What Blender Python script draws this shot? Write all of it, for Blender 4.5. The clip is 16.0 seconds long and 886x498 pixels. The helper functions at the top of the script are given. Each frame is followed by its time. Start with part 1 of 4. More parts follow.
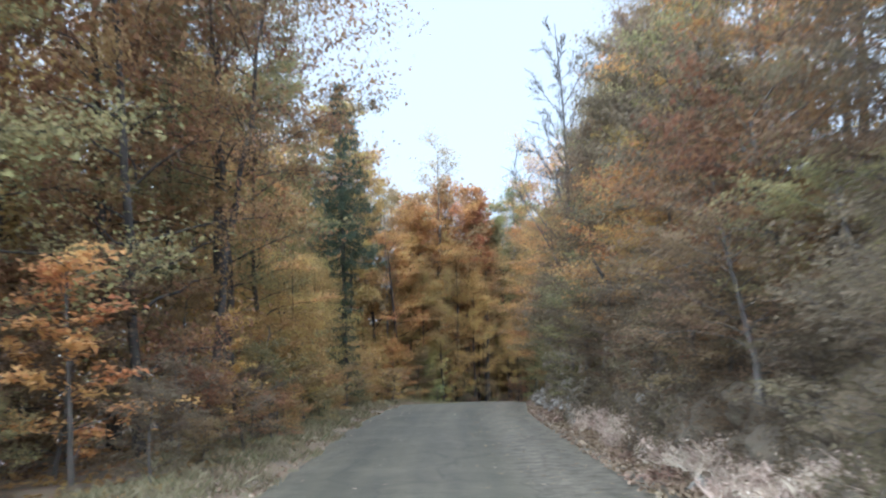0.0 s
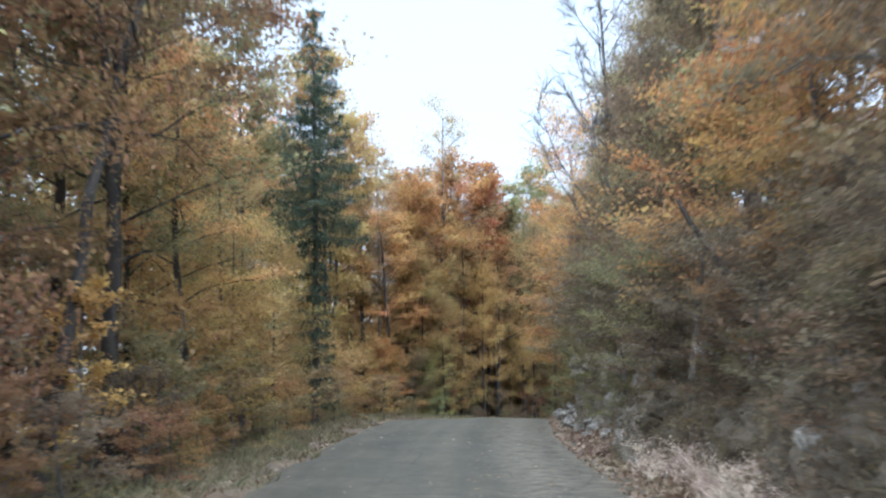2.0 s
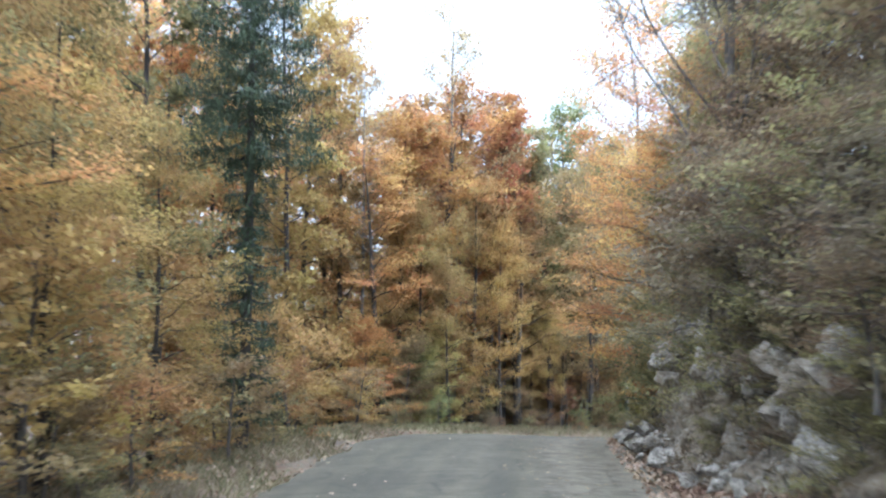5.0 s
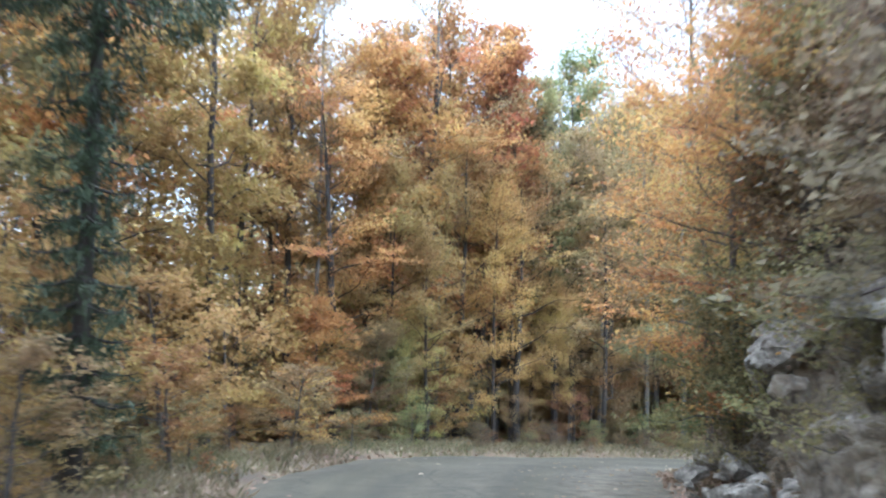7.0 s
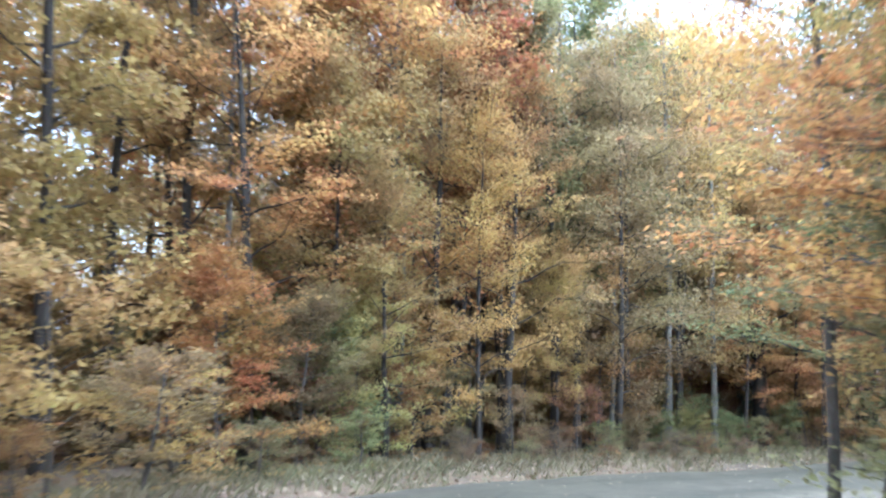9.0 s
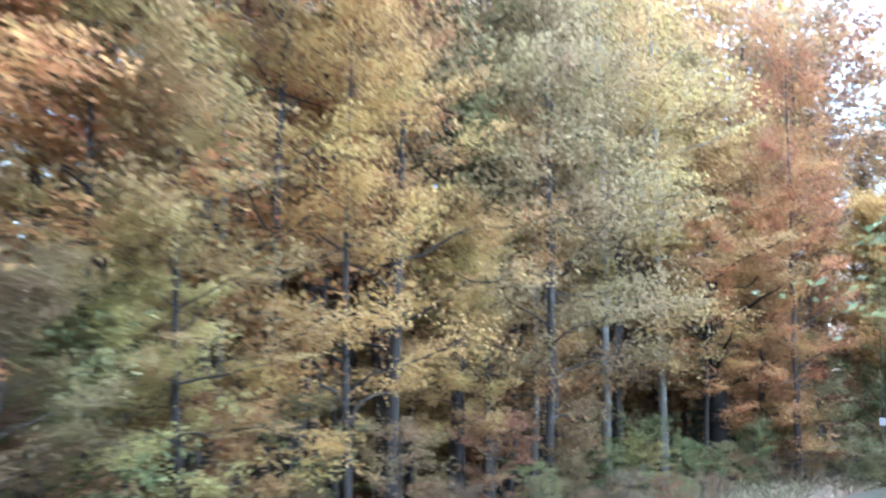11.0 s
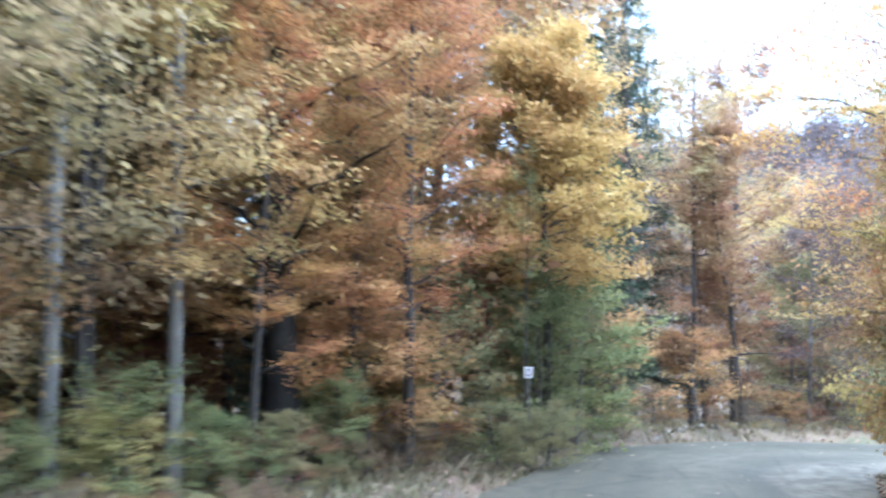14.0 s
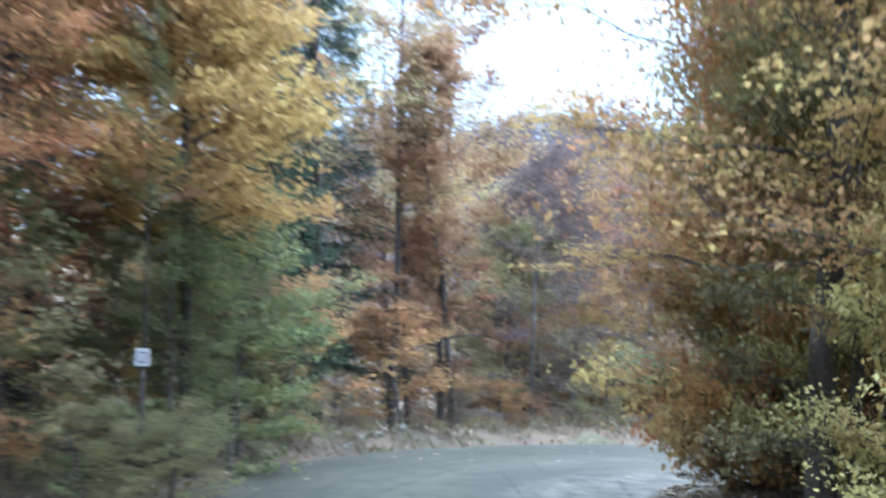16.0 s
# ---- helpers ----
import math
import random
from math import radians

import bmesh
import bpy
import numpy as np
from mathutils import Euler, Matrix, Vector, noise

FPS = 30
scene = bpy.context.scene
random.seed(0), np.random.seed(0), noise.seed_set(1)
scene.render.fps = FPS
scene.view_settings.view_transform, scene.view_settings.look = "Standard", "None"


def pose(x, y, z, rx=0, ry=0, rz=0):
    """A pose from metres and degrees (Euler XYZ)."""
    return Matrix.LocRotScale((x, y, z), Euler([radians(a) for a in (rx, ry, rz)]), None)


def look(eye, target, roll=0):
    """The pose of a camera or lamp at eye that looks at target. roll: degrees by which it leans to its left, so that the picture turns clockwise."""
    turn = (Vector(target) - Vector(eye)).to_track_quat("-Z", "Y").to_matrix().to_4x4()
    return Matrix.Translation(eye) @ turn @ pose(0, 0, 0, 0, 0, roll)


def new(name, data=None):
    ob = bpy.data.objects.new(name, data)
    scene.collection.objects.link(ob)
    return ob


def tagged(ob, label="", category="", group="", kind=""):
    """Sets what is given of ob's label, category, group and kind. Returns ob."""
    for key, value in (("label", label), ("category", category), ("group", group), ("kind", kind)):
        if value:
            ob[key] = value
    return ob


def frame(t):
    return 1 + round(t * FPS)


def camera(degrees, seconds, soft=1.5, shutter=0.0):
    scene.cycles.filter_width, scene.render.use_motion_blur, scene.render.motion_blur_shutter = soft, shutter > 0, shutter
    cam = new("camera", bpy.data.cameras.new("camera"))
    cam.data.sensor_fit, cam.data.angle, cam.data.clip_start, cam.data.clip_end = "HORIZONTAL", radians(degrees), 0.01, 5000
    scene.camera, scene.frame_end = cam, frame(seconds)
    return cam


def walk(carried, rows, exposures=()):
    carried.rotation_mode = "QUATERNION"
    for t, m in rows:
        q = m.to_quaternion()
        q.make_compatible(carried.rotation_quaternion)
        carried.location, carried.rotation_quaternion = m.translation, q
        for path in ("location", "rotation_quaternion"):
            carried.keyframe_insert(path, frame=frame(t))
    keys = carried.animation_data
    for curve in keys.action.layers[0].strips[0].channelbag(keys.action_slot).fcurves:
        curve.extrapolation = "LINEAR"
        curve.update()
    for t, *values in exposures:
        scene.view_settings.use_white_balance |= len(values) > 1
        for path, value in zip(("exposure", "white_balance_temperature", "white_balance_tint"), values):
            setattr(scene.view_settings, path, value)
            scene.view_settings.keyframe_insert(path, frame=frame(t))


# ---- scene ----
cam = camera(46, 16.0, soft=2.2, shutter=0.8)
# seconds, x, y, z, turn to the left, tilt up, roll (degrees)
DRIVE = [
    (0.0, 0.000, -0.000, 1.402, -0.00, 6.06, -1.65),
    (0.5, 0.083, 1.764, 1.373, 0.32, 5.86, -2.20),
    (1.0, 0.129, 3.552, 1.362, 0.38, 6.00, -1.97),
    (1.5, 0.199, 5.263, 1.365, 0.48, 6.72, -0.51),
    (2.0, 0.243, 6.981, 1.344, 0.64, 6.44, -0.87),
    (2.5, 0.304, 8.573, 1.307, 0.88, 5.81, -1.04),
    (3.0, 0.365, 10.158, 1.277, 1.09, 5.04, -1.24),
    (3.2, 0.377, 10.747, 1.282, 1.18, 5.09, -1.32),
    (5.3, 0.096, 16.798, 1.493, 0.83, 5.73, 0.70),
    (5.5, 0.102, 17.412, 1.485, 0.75, 5.77, 0.80),
    (6.0, 0.148, 18.966, 1.451, 0.55, 5.64, 0.74),
    (6.5, 0.199, 20.371, 1.407, 0.49, 5.73, 0.95),
    (7.0, 0.243, 21.863, 1.355, 0.45, 5.72, 1.31),
    (7.5, 0.295, 23.258, 1.295, 0.39, 4.75, 1.39),
    (8.0, 0.319, 24.679, 1.244, 0.35, 5.12, 1.45),
    (8.2, 0.340, 25.259, 1.220, 0.29, 4.87, 1.61),
    (10.3, 0.332, 31.919, 1.383, -5.16, 5.31, -0.49),
    (10.5, 0.406, 32.492, 1.368, -5.92, 5.37, -0.38),
    (11.0, 0.677, 33.922, 1.311, -8.18, 5.20, 0.09),
    (11.5, 1.036, 35.305, 1.189, -11.22, 4.41, -0.01),
    (12.0, 1.550, 36.705, 1.109, -15.13, 4.42, 0.11),
    (12.5, 2.084, 37.981, 0.996, -19.49, 3.34, 0.14),
    (13.0, 2.748, 39.212, 0.865, -23.62, 3.25, -0.34),
    (13.5, 3.326, 40.308, 0.762, -27.17, 3.05, -0.26),
    (14.0, 3.990, 41.345, 0.674, -30.61, 3.30, 0.67),
    (14.5, 4.693, 42.246, 0.584, -34.40, 3.47, 0.72),
    (15.0, 5.459, 43.095, 0.509, -39.03, 3.78, 0.77),
    (15.5, 6.178, 43.786, 0.448, -43.01, 4.04, 0.82),
    (16.0, 6.932, 44.442, 0.359, -46.83, 3.16, 0.89),
]


def gaze(x, y, z, yaw, tilt, roll):
    a, b = radians(yaw), radians(tilt)
    way = Vector((-math.sin(a) * math.cos(b), math.cos(a) * math.cos(b), math.sin(b)))
    return look((x, y, z), Vector((x, y, z)) + way * 10, roll)


walk(cam, [(row[0], gaze(*row[1:])) for row in DRIVE], exposures=[(0.0, 3.22, 5300, 9), (5.3, 3.87, 5200, 9), (8.2, 4.06, 5000, 9), (10.3, 4.54, 4700, 8), (12.0, 4.58, 4480, 9), (13.5, 4.54, 4700, 9), (15.0, 4.38, 4720, 7), (16.0, 4.12, 4620, 6)])

# ---------------------------------------------------------------- light: a bright overcast sky
world = bpy.data.worlds.new("overcast_sky")
scene.world = world
world.use_nodes = True
wn, wl = world.node_tree.nodes, world.node_tree.links
sky = wn.new("ShaderNodeTexSky")
sky.sky_type, sky.sun_disc = "NISHITA", False
sky.sun_elevation, sky.sun_rotation = radians(52), radians(200)
cloud = wn.new("ShaderNodeMix")
cloud.data_type = "RGBA"
cloud.inputs["Factor"].default_value = 0.9
cloud.inputs["B"].default_value = (2.15, 2.25, 2.3, 1)
wl.new(sky.outputs[0], cloud.inputs["A"])
wl.new(cloud.outputs["Result"], wn["Background"].inputs[0])
wn["Background"].inputs[1].default_value = 0.05

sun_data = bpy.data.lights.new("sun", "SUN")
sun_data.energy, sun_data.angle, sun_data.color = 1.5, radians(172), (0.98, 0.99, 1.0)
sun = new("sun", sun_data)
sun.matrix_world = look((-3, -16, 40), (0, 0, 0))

# ---------------------------------------------------------------- materials


def material(name):
    m = bpy.data.materials.new(name)
    m.use_nodes = True
    n, l = m.node_tree.nodes, m.node_tree.links
    return m, n, l, n["Principled BSDF"]


def ramp(n, stops):
    r = n.new("ShaderNodeValToRGB")
    while len(r.color_ramp.elements) < len(stops):
        r.color_ramp.elements.new(0.5)
    for e, (p, c) in zip(r.color_ramp.elements, stops):
        e.position, e.color = p, (*c, 1)
    return r


def noise_node(n, l, scale, detail=4.0, rough=0.6, coord="Object"):
    tc = n.new("ShaderNodeTexCoord")
    t = n.new("ShaderNodeTexNoise")
    t.inputs["Scale"].default_value, t.inputs["Detail"].default_value, t.inputs["Roughness"].default_value = scale, detail, rough
    l.new(tc.outputs[coord], t.inputs["Vector"])
    return t


def mix(n, l, fac, a, b, mode="MIX"):
    m = n.new("ShaderNodeMix")
    m.data_type, m.blend_type = "RGBA", mode
    for socket, value in (("Factor", fac), ("A", a), ("B", b)):
        if isinstance(value, (int, float)):
            m.inputs[socket].default_value = value
        elif isinstance(value, tuple):
            m.inputs[socket].default_value = (*value, 1)
        else:
            l.new(value, m.inputs[socket])
    return m.outputs["Result"]


def bump(n, l, bsdf, height, strength, distance):
    b = n.new("ShaderNodeBump")
    b.inputs["Strength"].default_value, b.inputs["Distance"].default_value = strength, distance
    l.new(height, b.inputs["Height"])
    l.new(b.outputs[0], bsdf.inputs["Normal"])


def leaf_material(name, colours, glow=0.6, shift=0.024):
    """Autumn leaves: colour varies leaf by leaf and in patches over the crown; light shines through."""
    m, n, l, b = material(name)
    geo = n.new("ShaderNodeNewGeometry")
    obj = n.new("ShaderNodeObjectInfo")
    patch = noise_node(n, l, 0.9, 2.0)
    add = n.new("ShaderNodeMath")
    add.operation = "MULTIPLY_ADD"
    l.new(geo.outputs["Random Per Island"], add.inputs[0])
    add.inputs[1].default_value = 0.55
    sub = n.new("ShaderNodeMath")
    sub.operation = "MULTIPLY_ADD"
    l.new(patch.outputs["Fac"], sub.inputs[0])
    sub.inputs[1].default_value, sub.inputs[2].default_value = 1.3, -0.45
    l.new(sub.outputs[0], add.inputs[2])
    k = len(colours) - 1
    r = ramp(n, [(0.1 + 0.8 * i / k, c) for i, c in enumerate(colours)])
    l.new(add.outputs[0], r.inputs[0])
    hsv = n.new("ShaderNodeHueSaturation")
    # some boughs turn earlier than others: greener and redder patches within one crown
    turned = noise_node(n, l, 0.55, 2.0)
    hue = n.new("ShaderNodeMapRange")
    hue.inputs["From Min"].default_value, hue.inputs["From Max"].default_value = 0.3, 0.7
    hue.inputs["To Min"].default_value, hue.inputs["To Max"].default_value = 0.5 - shift, 0.5 + shift
    l.new(turned.outputs["Fac"], hue.inputs["Value"])
    l.new(hue.outputs[0], hsv.inputs["Hue"])
    tone = n.new("ShaderNodeMapRange")
    tone.inputs["To Min"].default_value, tone.inputs["To Max"].default_value = 0.8, 1.2
    l.new(obj.outputs["Random"], tone.inputs["Value"])
    hsv.inputs["Saturation"].default_value = 0.88
    l.new(tone.outputs[0], hsv.inputs["Value"])
    l.new(r.outputs[0], hsv.inputs["Color"])
    l.new(hsv.outputs[0], b.inputs["Base Color"])
    b.inputs["Roughness"].default_value = 0.6
    b.inputs["Specular IOR Level"].default_value = 0.15
    tr = n.new("ShaderNodeBsdfTranslucent")
    l.new(hsv.outputs[0], tr.inputs["Color"])
    ms = n.new("ShaderNodeMixShader")
    ms.inputs[0].default_value = glow
    l.new(b.outputs[0], ms.inputs[1])
    l.new(tr.outputs[0], ms.inputs[2])
    l.new(ms.outputs[0], n["Material Output"].inputs[0])
    return m


LEAF = {
    "orange": leaf_material("orange_leaves", [(0.25, 0.095, 0.024), (0.39, 0.17, 0.036), (0.47, 0.245, 0.048), (0.45, 0.29, 0.063)]),
    "ochre": leaf_material("ochre_leaves", [(0.23, 0.142, 0.04), (0.36, 0.235, 0.058), (0.43, 0.297, 0.071), (0.35, 0.262, 0.075)]),
    "yellow": leaf_material("yellow_leaves", [(0.36, 0.205, 0.042), (0.46, 0.28, 0.055), (0.52, 0.335, 0.068), (0.46, 0.325, 0.08)], 0.5, 0.01),
    "gold": leaf_material("golden_leaves", [(0.29, 0.19, 0.058), (0.38, 0.26, 0.074), (0.43, 0.3, 0.089), (0.35, 0.262, 0.09)]),
    "dusky": leaf_material("dusky_leaves", [(0.096, 0.075, 0.046), (0.145, 0.113, 0.066), (0.19, 0.148, 0.085), (0.155, 0.132, 0.074)]),
    "amber": leaf_material("amber_leaves", [(0.42, 0.19, 0.05), (0.54, 0.27, 0.065), (0.6, 0.33, 0.08), (0.52, 0.34, 0.1)]),
    "olive": leaf_material("olive_leaves", [(0.121, 0.116, 0.055), (0.198, 0.182, 0.072), (0.286, 0.242, 0.088), (0.231, 0.231, 0.094)]),
    "lime": leaf_material("yellow_green_leaves", [(0.27, 0.235, 0.075), (0.4, 0.345, 0.095), (0.5, 0.42, 0.115), (0.44, 0.39, 0.12)], 0.5),
    "bleached": leaf_material("bleached_stalks", [(0.3, 0.215, 0.15), (0.43, 0.325, 0.23), (0.56, 0.45, 0.33), (0.63, 0.53, 0.405)], 0.15),
    "umber": leaf_material("umber_leaves", [(0.11, 0.074, 0.041), (0.17, 0.115, 0.059), (0.225, 0.152, 0.073), (0.2, 0.15, 0.07)]),
    "faded": leaf_material("faded_brown_leaves", [(0.068, 0.05, 0.043), (0.098, 0.069, 0.057), (0.12, 0.084, 0.067), (0.11, 0.087, 0.075)]),
    "green": leaf_material("green_leaves", [(0.1, 0.12, 0.045), (0.155, 0.178, 0.06), (0.215, 0.22, 0.072), (0.28, 0.25, 0.08)], 0.55),
    "brown": leaf_material("brown_beech_leaves", [(0.14, 0.074, 0.036), (0.225, 0.115, 0.047), (0.29, 0.16, 0.058), (0.31, 0.2, 0.068)]),
    "red": leaf_material("red_leaves", [(0.2, 0.075, 0.022), (0.3, 0.118, 0.028), (0.36, 0.16, 0.036), (0.35, 0.195, 0.046)], 0.55),
    "tan": leaf_material("tan_leaves", [(0.15, 0.107, 0.047), (0.235, 0.168, 0.068), (0.3, 0.22, 0.085), (0.26, 0.202, 0.082)]),
    "russet": leaf_material("russet_leaves", [(0.19, 0.1, 0.034), (0.3, 0.168, 0.047), (0.39, 0.235, 0.06), (0.35, 0.24, 0.066)]),
    "fir": leaf_material("fir_needles", [(0.028, 0.041, 0.022), (0.042, 0.06, 0.031), (0.058, 0.08, 0.04), (0.075, 0.095, 0.046)], 0.1),
    "litter": leaf_material("fallen_leaf_colours", [(0.13, 0.083, 0.047), (0.21, 0.138, 0.078), (0.29, 0.205, 0.122), (0.36, 0.28, 0.19)], 0.1),
    "grass": leaf_material("dry_grass", [(0.09, 0.085, 0.04), (0.15, 0.13, 0.06), (0.22, 0.18, 0.10), (0.11, 0.12, 0.05)], 0.2),
    # distance haze is put into these leaf colours, greyed towards mauve
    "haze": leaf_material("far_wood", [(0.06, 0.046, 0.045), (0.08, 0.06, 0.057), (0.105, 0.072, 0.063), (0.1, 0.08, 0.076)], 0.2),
    # fir needles with the blue of distant haze mixed into their colour
    "hazy_fir": leaf_material("hazy_fir_needles", [(0.03, 0.055, 0.055), (0.045, 0.075, 0.07), (0.05, 0.08, 0.075)], 0.1),
}


def bark_material(name, dark, light, pale, gloss=0.3):
    m, n, l, b = material(name)
    b.inputs["Specular IOR Level"].default_value = gloss
    coarse = noise_node(n, l, 2.2, 5)
    fine = noise_node(n, l, 26, 6, 0.7)
    r = ramp(n, [(0.3, dark), (0.55, light), (0.72, pale)])
    l.new(coarse.outputs["Fac"], r.inputs[0])
    c = mix(n, l, 0.45, r.outputs[0], fine.outputs["Color"], "OVERLAY")
    l.new(c, b.inputs["Base Color"])
    b.inputs["Roughness"].default_value = 0.9
    bump(n, l, b, fine.outputs["Fac"], 0.6, 0.03)
    return m


BARK = bark_material("grey_brown_bark", (0.055, 0.048, 0.04), (0.095, 0.084, 0.07), (0.16, 0.148, 0.128))
BARK_DARK = bark_material("dark_bark", (0.024, 0.021, 0.018), (0.044, 0.038, 0.032), (0.075, 0.068, 0.058))
BARK_BLACK = bark_material("blackened_bark", (0.01, 0.009, 0.0085), (0.019, 0.0175, 0.016), (0.036, 0.033, 0.03), 0.1)
BARK_PALE = bark_material("pale_lichen_bark", (0.1, 0.094, 0.08), (0.16, 0.152, 0.13), (0.24, 0.235, 0.2))


def road_material():
    m, n, l, b = material("worn_asphalt")
    big = noise_node(n, l, 0.7, 5)
    mid = noise_node(n, l, 4.5, 6, 0.65)
    grit = noise_node(n, l, 110, 4, 0.75)
    base = ramp(n, [(0.34, (0.036, 0.0325, 0.02)), (0.5, (0.044, 0.0402, 0.0248)), (0.64, (0.055, 0.0502, 0.032))])
    l.new(big.outputs["Fac"], base.inputs[0])
    gm = ramp(n, [(0.3, (0.3, 0.3, 0.3)), (0.7, (0.72, 0.71, 0.69))])
    l.new(mid.outputs["Fac"], gm.inputs[0])
    c = mix(n, l, 0.14, base.outputs[0], gm.outputs[0], "OVERLAY")
    gr = ramp(n, [(0.35, (0.3, 0.3, 0.3)), (0.65, (0.7, 0.69, 0.67))])
    l.new(grit.outputs["Fac"], gr.inputs[0])
    c = mix(n, l, 0.55, c, gr.outputs[0], "OVERLAY")
    # streaks drawn out along the way the wheels go
    at, al = n.new("ShaderNodeAttribute"), n.new("ShaderNodeAttribute")
    at.attribute_name, al.attribute_name = "across", "along"
    both = n.new("ShaderNodeCombineXYZ")
    for source, factor, socket in ((at, 15.0, "X"), (al, 0.1, "Y")):
        k = n.new("ShaderNodeMath")
        k.operation = "MULTIPLY"
        k.inputs[1].default_value = factor
        l.new(source.outputs["Fac"], k.inputs[0])
        l.new(k.outputs[0], both.inputs[socket])
    streak = n.new("ShaderNodeTexNoise")
    streak.inputs["Scale"].default_value, streak.inputs["Detail"].default_value = 1.0, 5.0
    l.new(both.outputs[0], streak.inputs["Vector"])
    sr = ramp(n, [(0.35, (0.40, 0.40, 0.40)), (0.65, (0.62, 0.61, 0.60))])
    l.new(streak.outputs["Fac"], sr.inputs[0])
    c = mix(n, l, 0.95, c, sr.outputs[0], "OVERLAY")
    # dust and washed-in sand towards the verges, most on the side of the bank
    w = ramp(n, [(0.0, (0.45, 0.45, 0.45)), (0.07, (0.2, 0.2, 0.2)), (0.2, (0.0, 0.0, 0.0)), (0.5, (0.22, 0.22, 0.22)), (0.62, (0.0, 0.0, 0.0)), (0.74, (0.8, 0.8, 0.8)), (0.86, (0.55, 0.55, 0.55)), (0.93, (1, 1, 1)), (1.0, (1, 1, 1))])
    l.new(at.outputs["Fac"], w.inputs[0])
    wm = n.new("ShaderNodeMath")
    wm.operation = "MULTIPLY"
    l.new(w.outputs[0], wm.inputs[0])
    sm = ramp(n, [(0.38, (0.15, 0.15, 0.15)), (0.62, (1, 1, 1))])
    l.new(mid.outputs["Fac"], sm.inputs[0])
    l.new(sm.outputs[0], wm.inputs[1])
    c = mix(n, l, wm.outputs[0], c, (0.15, 0.126, 0.09))
    # cracks
    tc = n.new("ShaderNodeTexCoord")
    warp = mix(n, l, 0.12, tc.outputs["Object"], mid.outputs["Color"])
    vor = n.new("ShaderNodeTexVoronoi")
    vor.feature = "DISTANCE_TO_EDGE"
    vor.inputs["Scale"].default_value = 0.9
    l.new(warp, vor.inputs["Vector"])
    cr = ramp(n, [(0.0, (0.45, 0.44, 0.43)), (0.018, (1, 1, 1))])
    l.new(vor.outputs["Distance"], cr.inputs[0])
    c = mix(n, l, 0.7, c, cr.outputs[0], "MULTIPLY")
    l.new(c, b.inputs["Base Color"])
    b.inputs["Roughness"].default_value = 0.85
    b.inputs["Specular IOR Level"].default_value = 0.25
    bump(n, l, b, grit.outputs["Fac"], 0.3, 0.006)
    return m


def ground_material():
    m, n, l, b = material("forest_floor")
    big = noise_node(n, l, 0.7, 5)
    fine = noise_node(n, l, 14, 6, 0.7)
    r = ramp(n, [(0.32, (0.06, 0.047, 0.029)), (0.47, (0.098, 0.07, 0.041)), (0.58, (0.13, 0.09, 0.051)), (0.7, (0.088, 0.08, 0.038))])
    l.new(big.outputs["Fac"], r.inputs[0])
    c = mix(n, l, 0.6, r.outputs[0], fine.outputs["Color"], "OVERLAY")
    l.new(c, b.inputs["Base Color"])
    b.inputs["Roughness"].default_value = 0.95
    bump(n, l, b, fine.outputs["Fac"], 0.8, 0.05)
    return m


def rock_material(name, soil, damp=1.0):
    """Grey limestone with paler faces, dark clefts, moss and soil in the hollows."""
    m, n, l, b = material(name)
    big = noise_node(n, l, 1.1, 6, 0.65)
    fine = noise_node(n, l, 11, 8, 0.7)
    tc = n.new("ShaderNodeTexCoord")
    vor = n.new("ShaderNodeTexVoronoi")
    vor.feature = "DISTANCE_TO_EDGE"
    vor.inputs["Scale"].default_value = 4.2
    l.new(tc.outputs["Object"], vor.inputs["Vector"])
    r = ramp(n, [(0.3, (0.09, 0.081, 0.066)), (0.45, (0.18, 0.162, 0.133)), (0.56, (0.3, 0.273, 0.226)), (0.66, (0.46, 0.427, 0.36))])
    l.new(fine.outputs["Fac"], r.inputs[0])
    earth = ramp(n, [(p, tuple(v * damp for v in c)) for p, c in ((0.35, (0.10, 0.08, 0.053)), (0.5, (0.19, 0.148, 0.097)), (0.65, (0.15, 0.13, 0.08)))])
    l.new(fine.outputs["Fac"], earth.inputs[0])
    sel = ramp(n, [(soil - 0.06, (1, 1, 1)), (soil + 0.06, (0, 0, 0))])
    blend = mix(n, l, 0.4, big.outputs["Color"], fine.outputs["Color"])
    l.new(blend, sel.inputs[0])
    c = mix(n, l, sel.outputs[0], r.outputs[0], earth.outputs[0])
    crack = ramp(n, [(0.0, (0.72, 0.71, 0.70)), (0.07, (1, 1, 1))])
    l.new(vor.outputs["Distance"], crack.inputs[0])
    c = mix(n, l, 1.0, c, crack.outputs[0], "MULTIPLY")
    l.new(c, b.inputs["Base Color"])
    b.inputs["Roughness"].default_value = 0.9
    bump(n, l, b, fine.outputs["Fac"], 0.9, 0.08)
    return m


ASPHALT, FLOOR = road_material(), ground_material()
ROCK, ROCK_SOIL = rock_material("limestone", 0.36), rock_material("earthy_rock", 0.52)


def plain(name, colour, rough, metal=0.0):
    m, n, l, b = material(name)
    f = noise_node(n, l, 18, 4)
    c = mix(n, l, 0.25, colour, f.outputs["Color"], "OVERLAY")
    l.new(c, b.inputs["Base Color"])
    b.inputs["Roughness"].default_value, b.inputs["Metallic"].default_value = rough, metal
    return m


WHITE, MARK = plain("white_enamel", (0.42, 0.41, 0.40), 0.5), plain("dark_print", (0.09, 0.08, 0.09), 0.5)


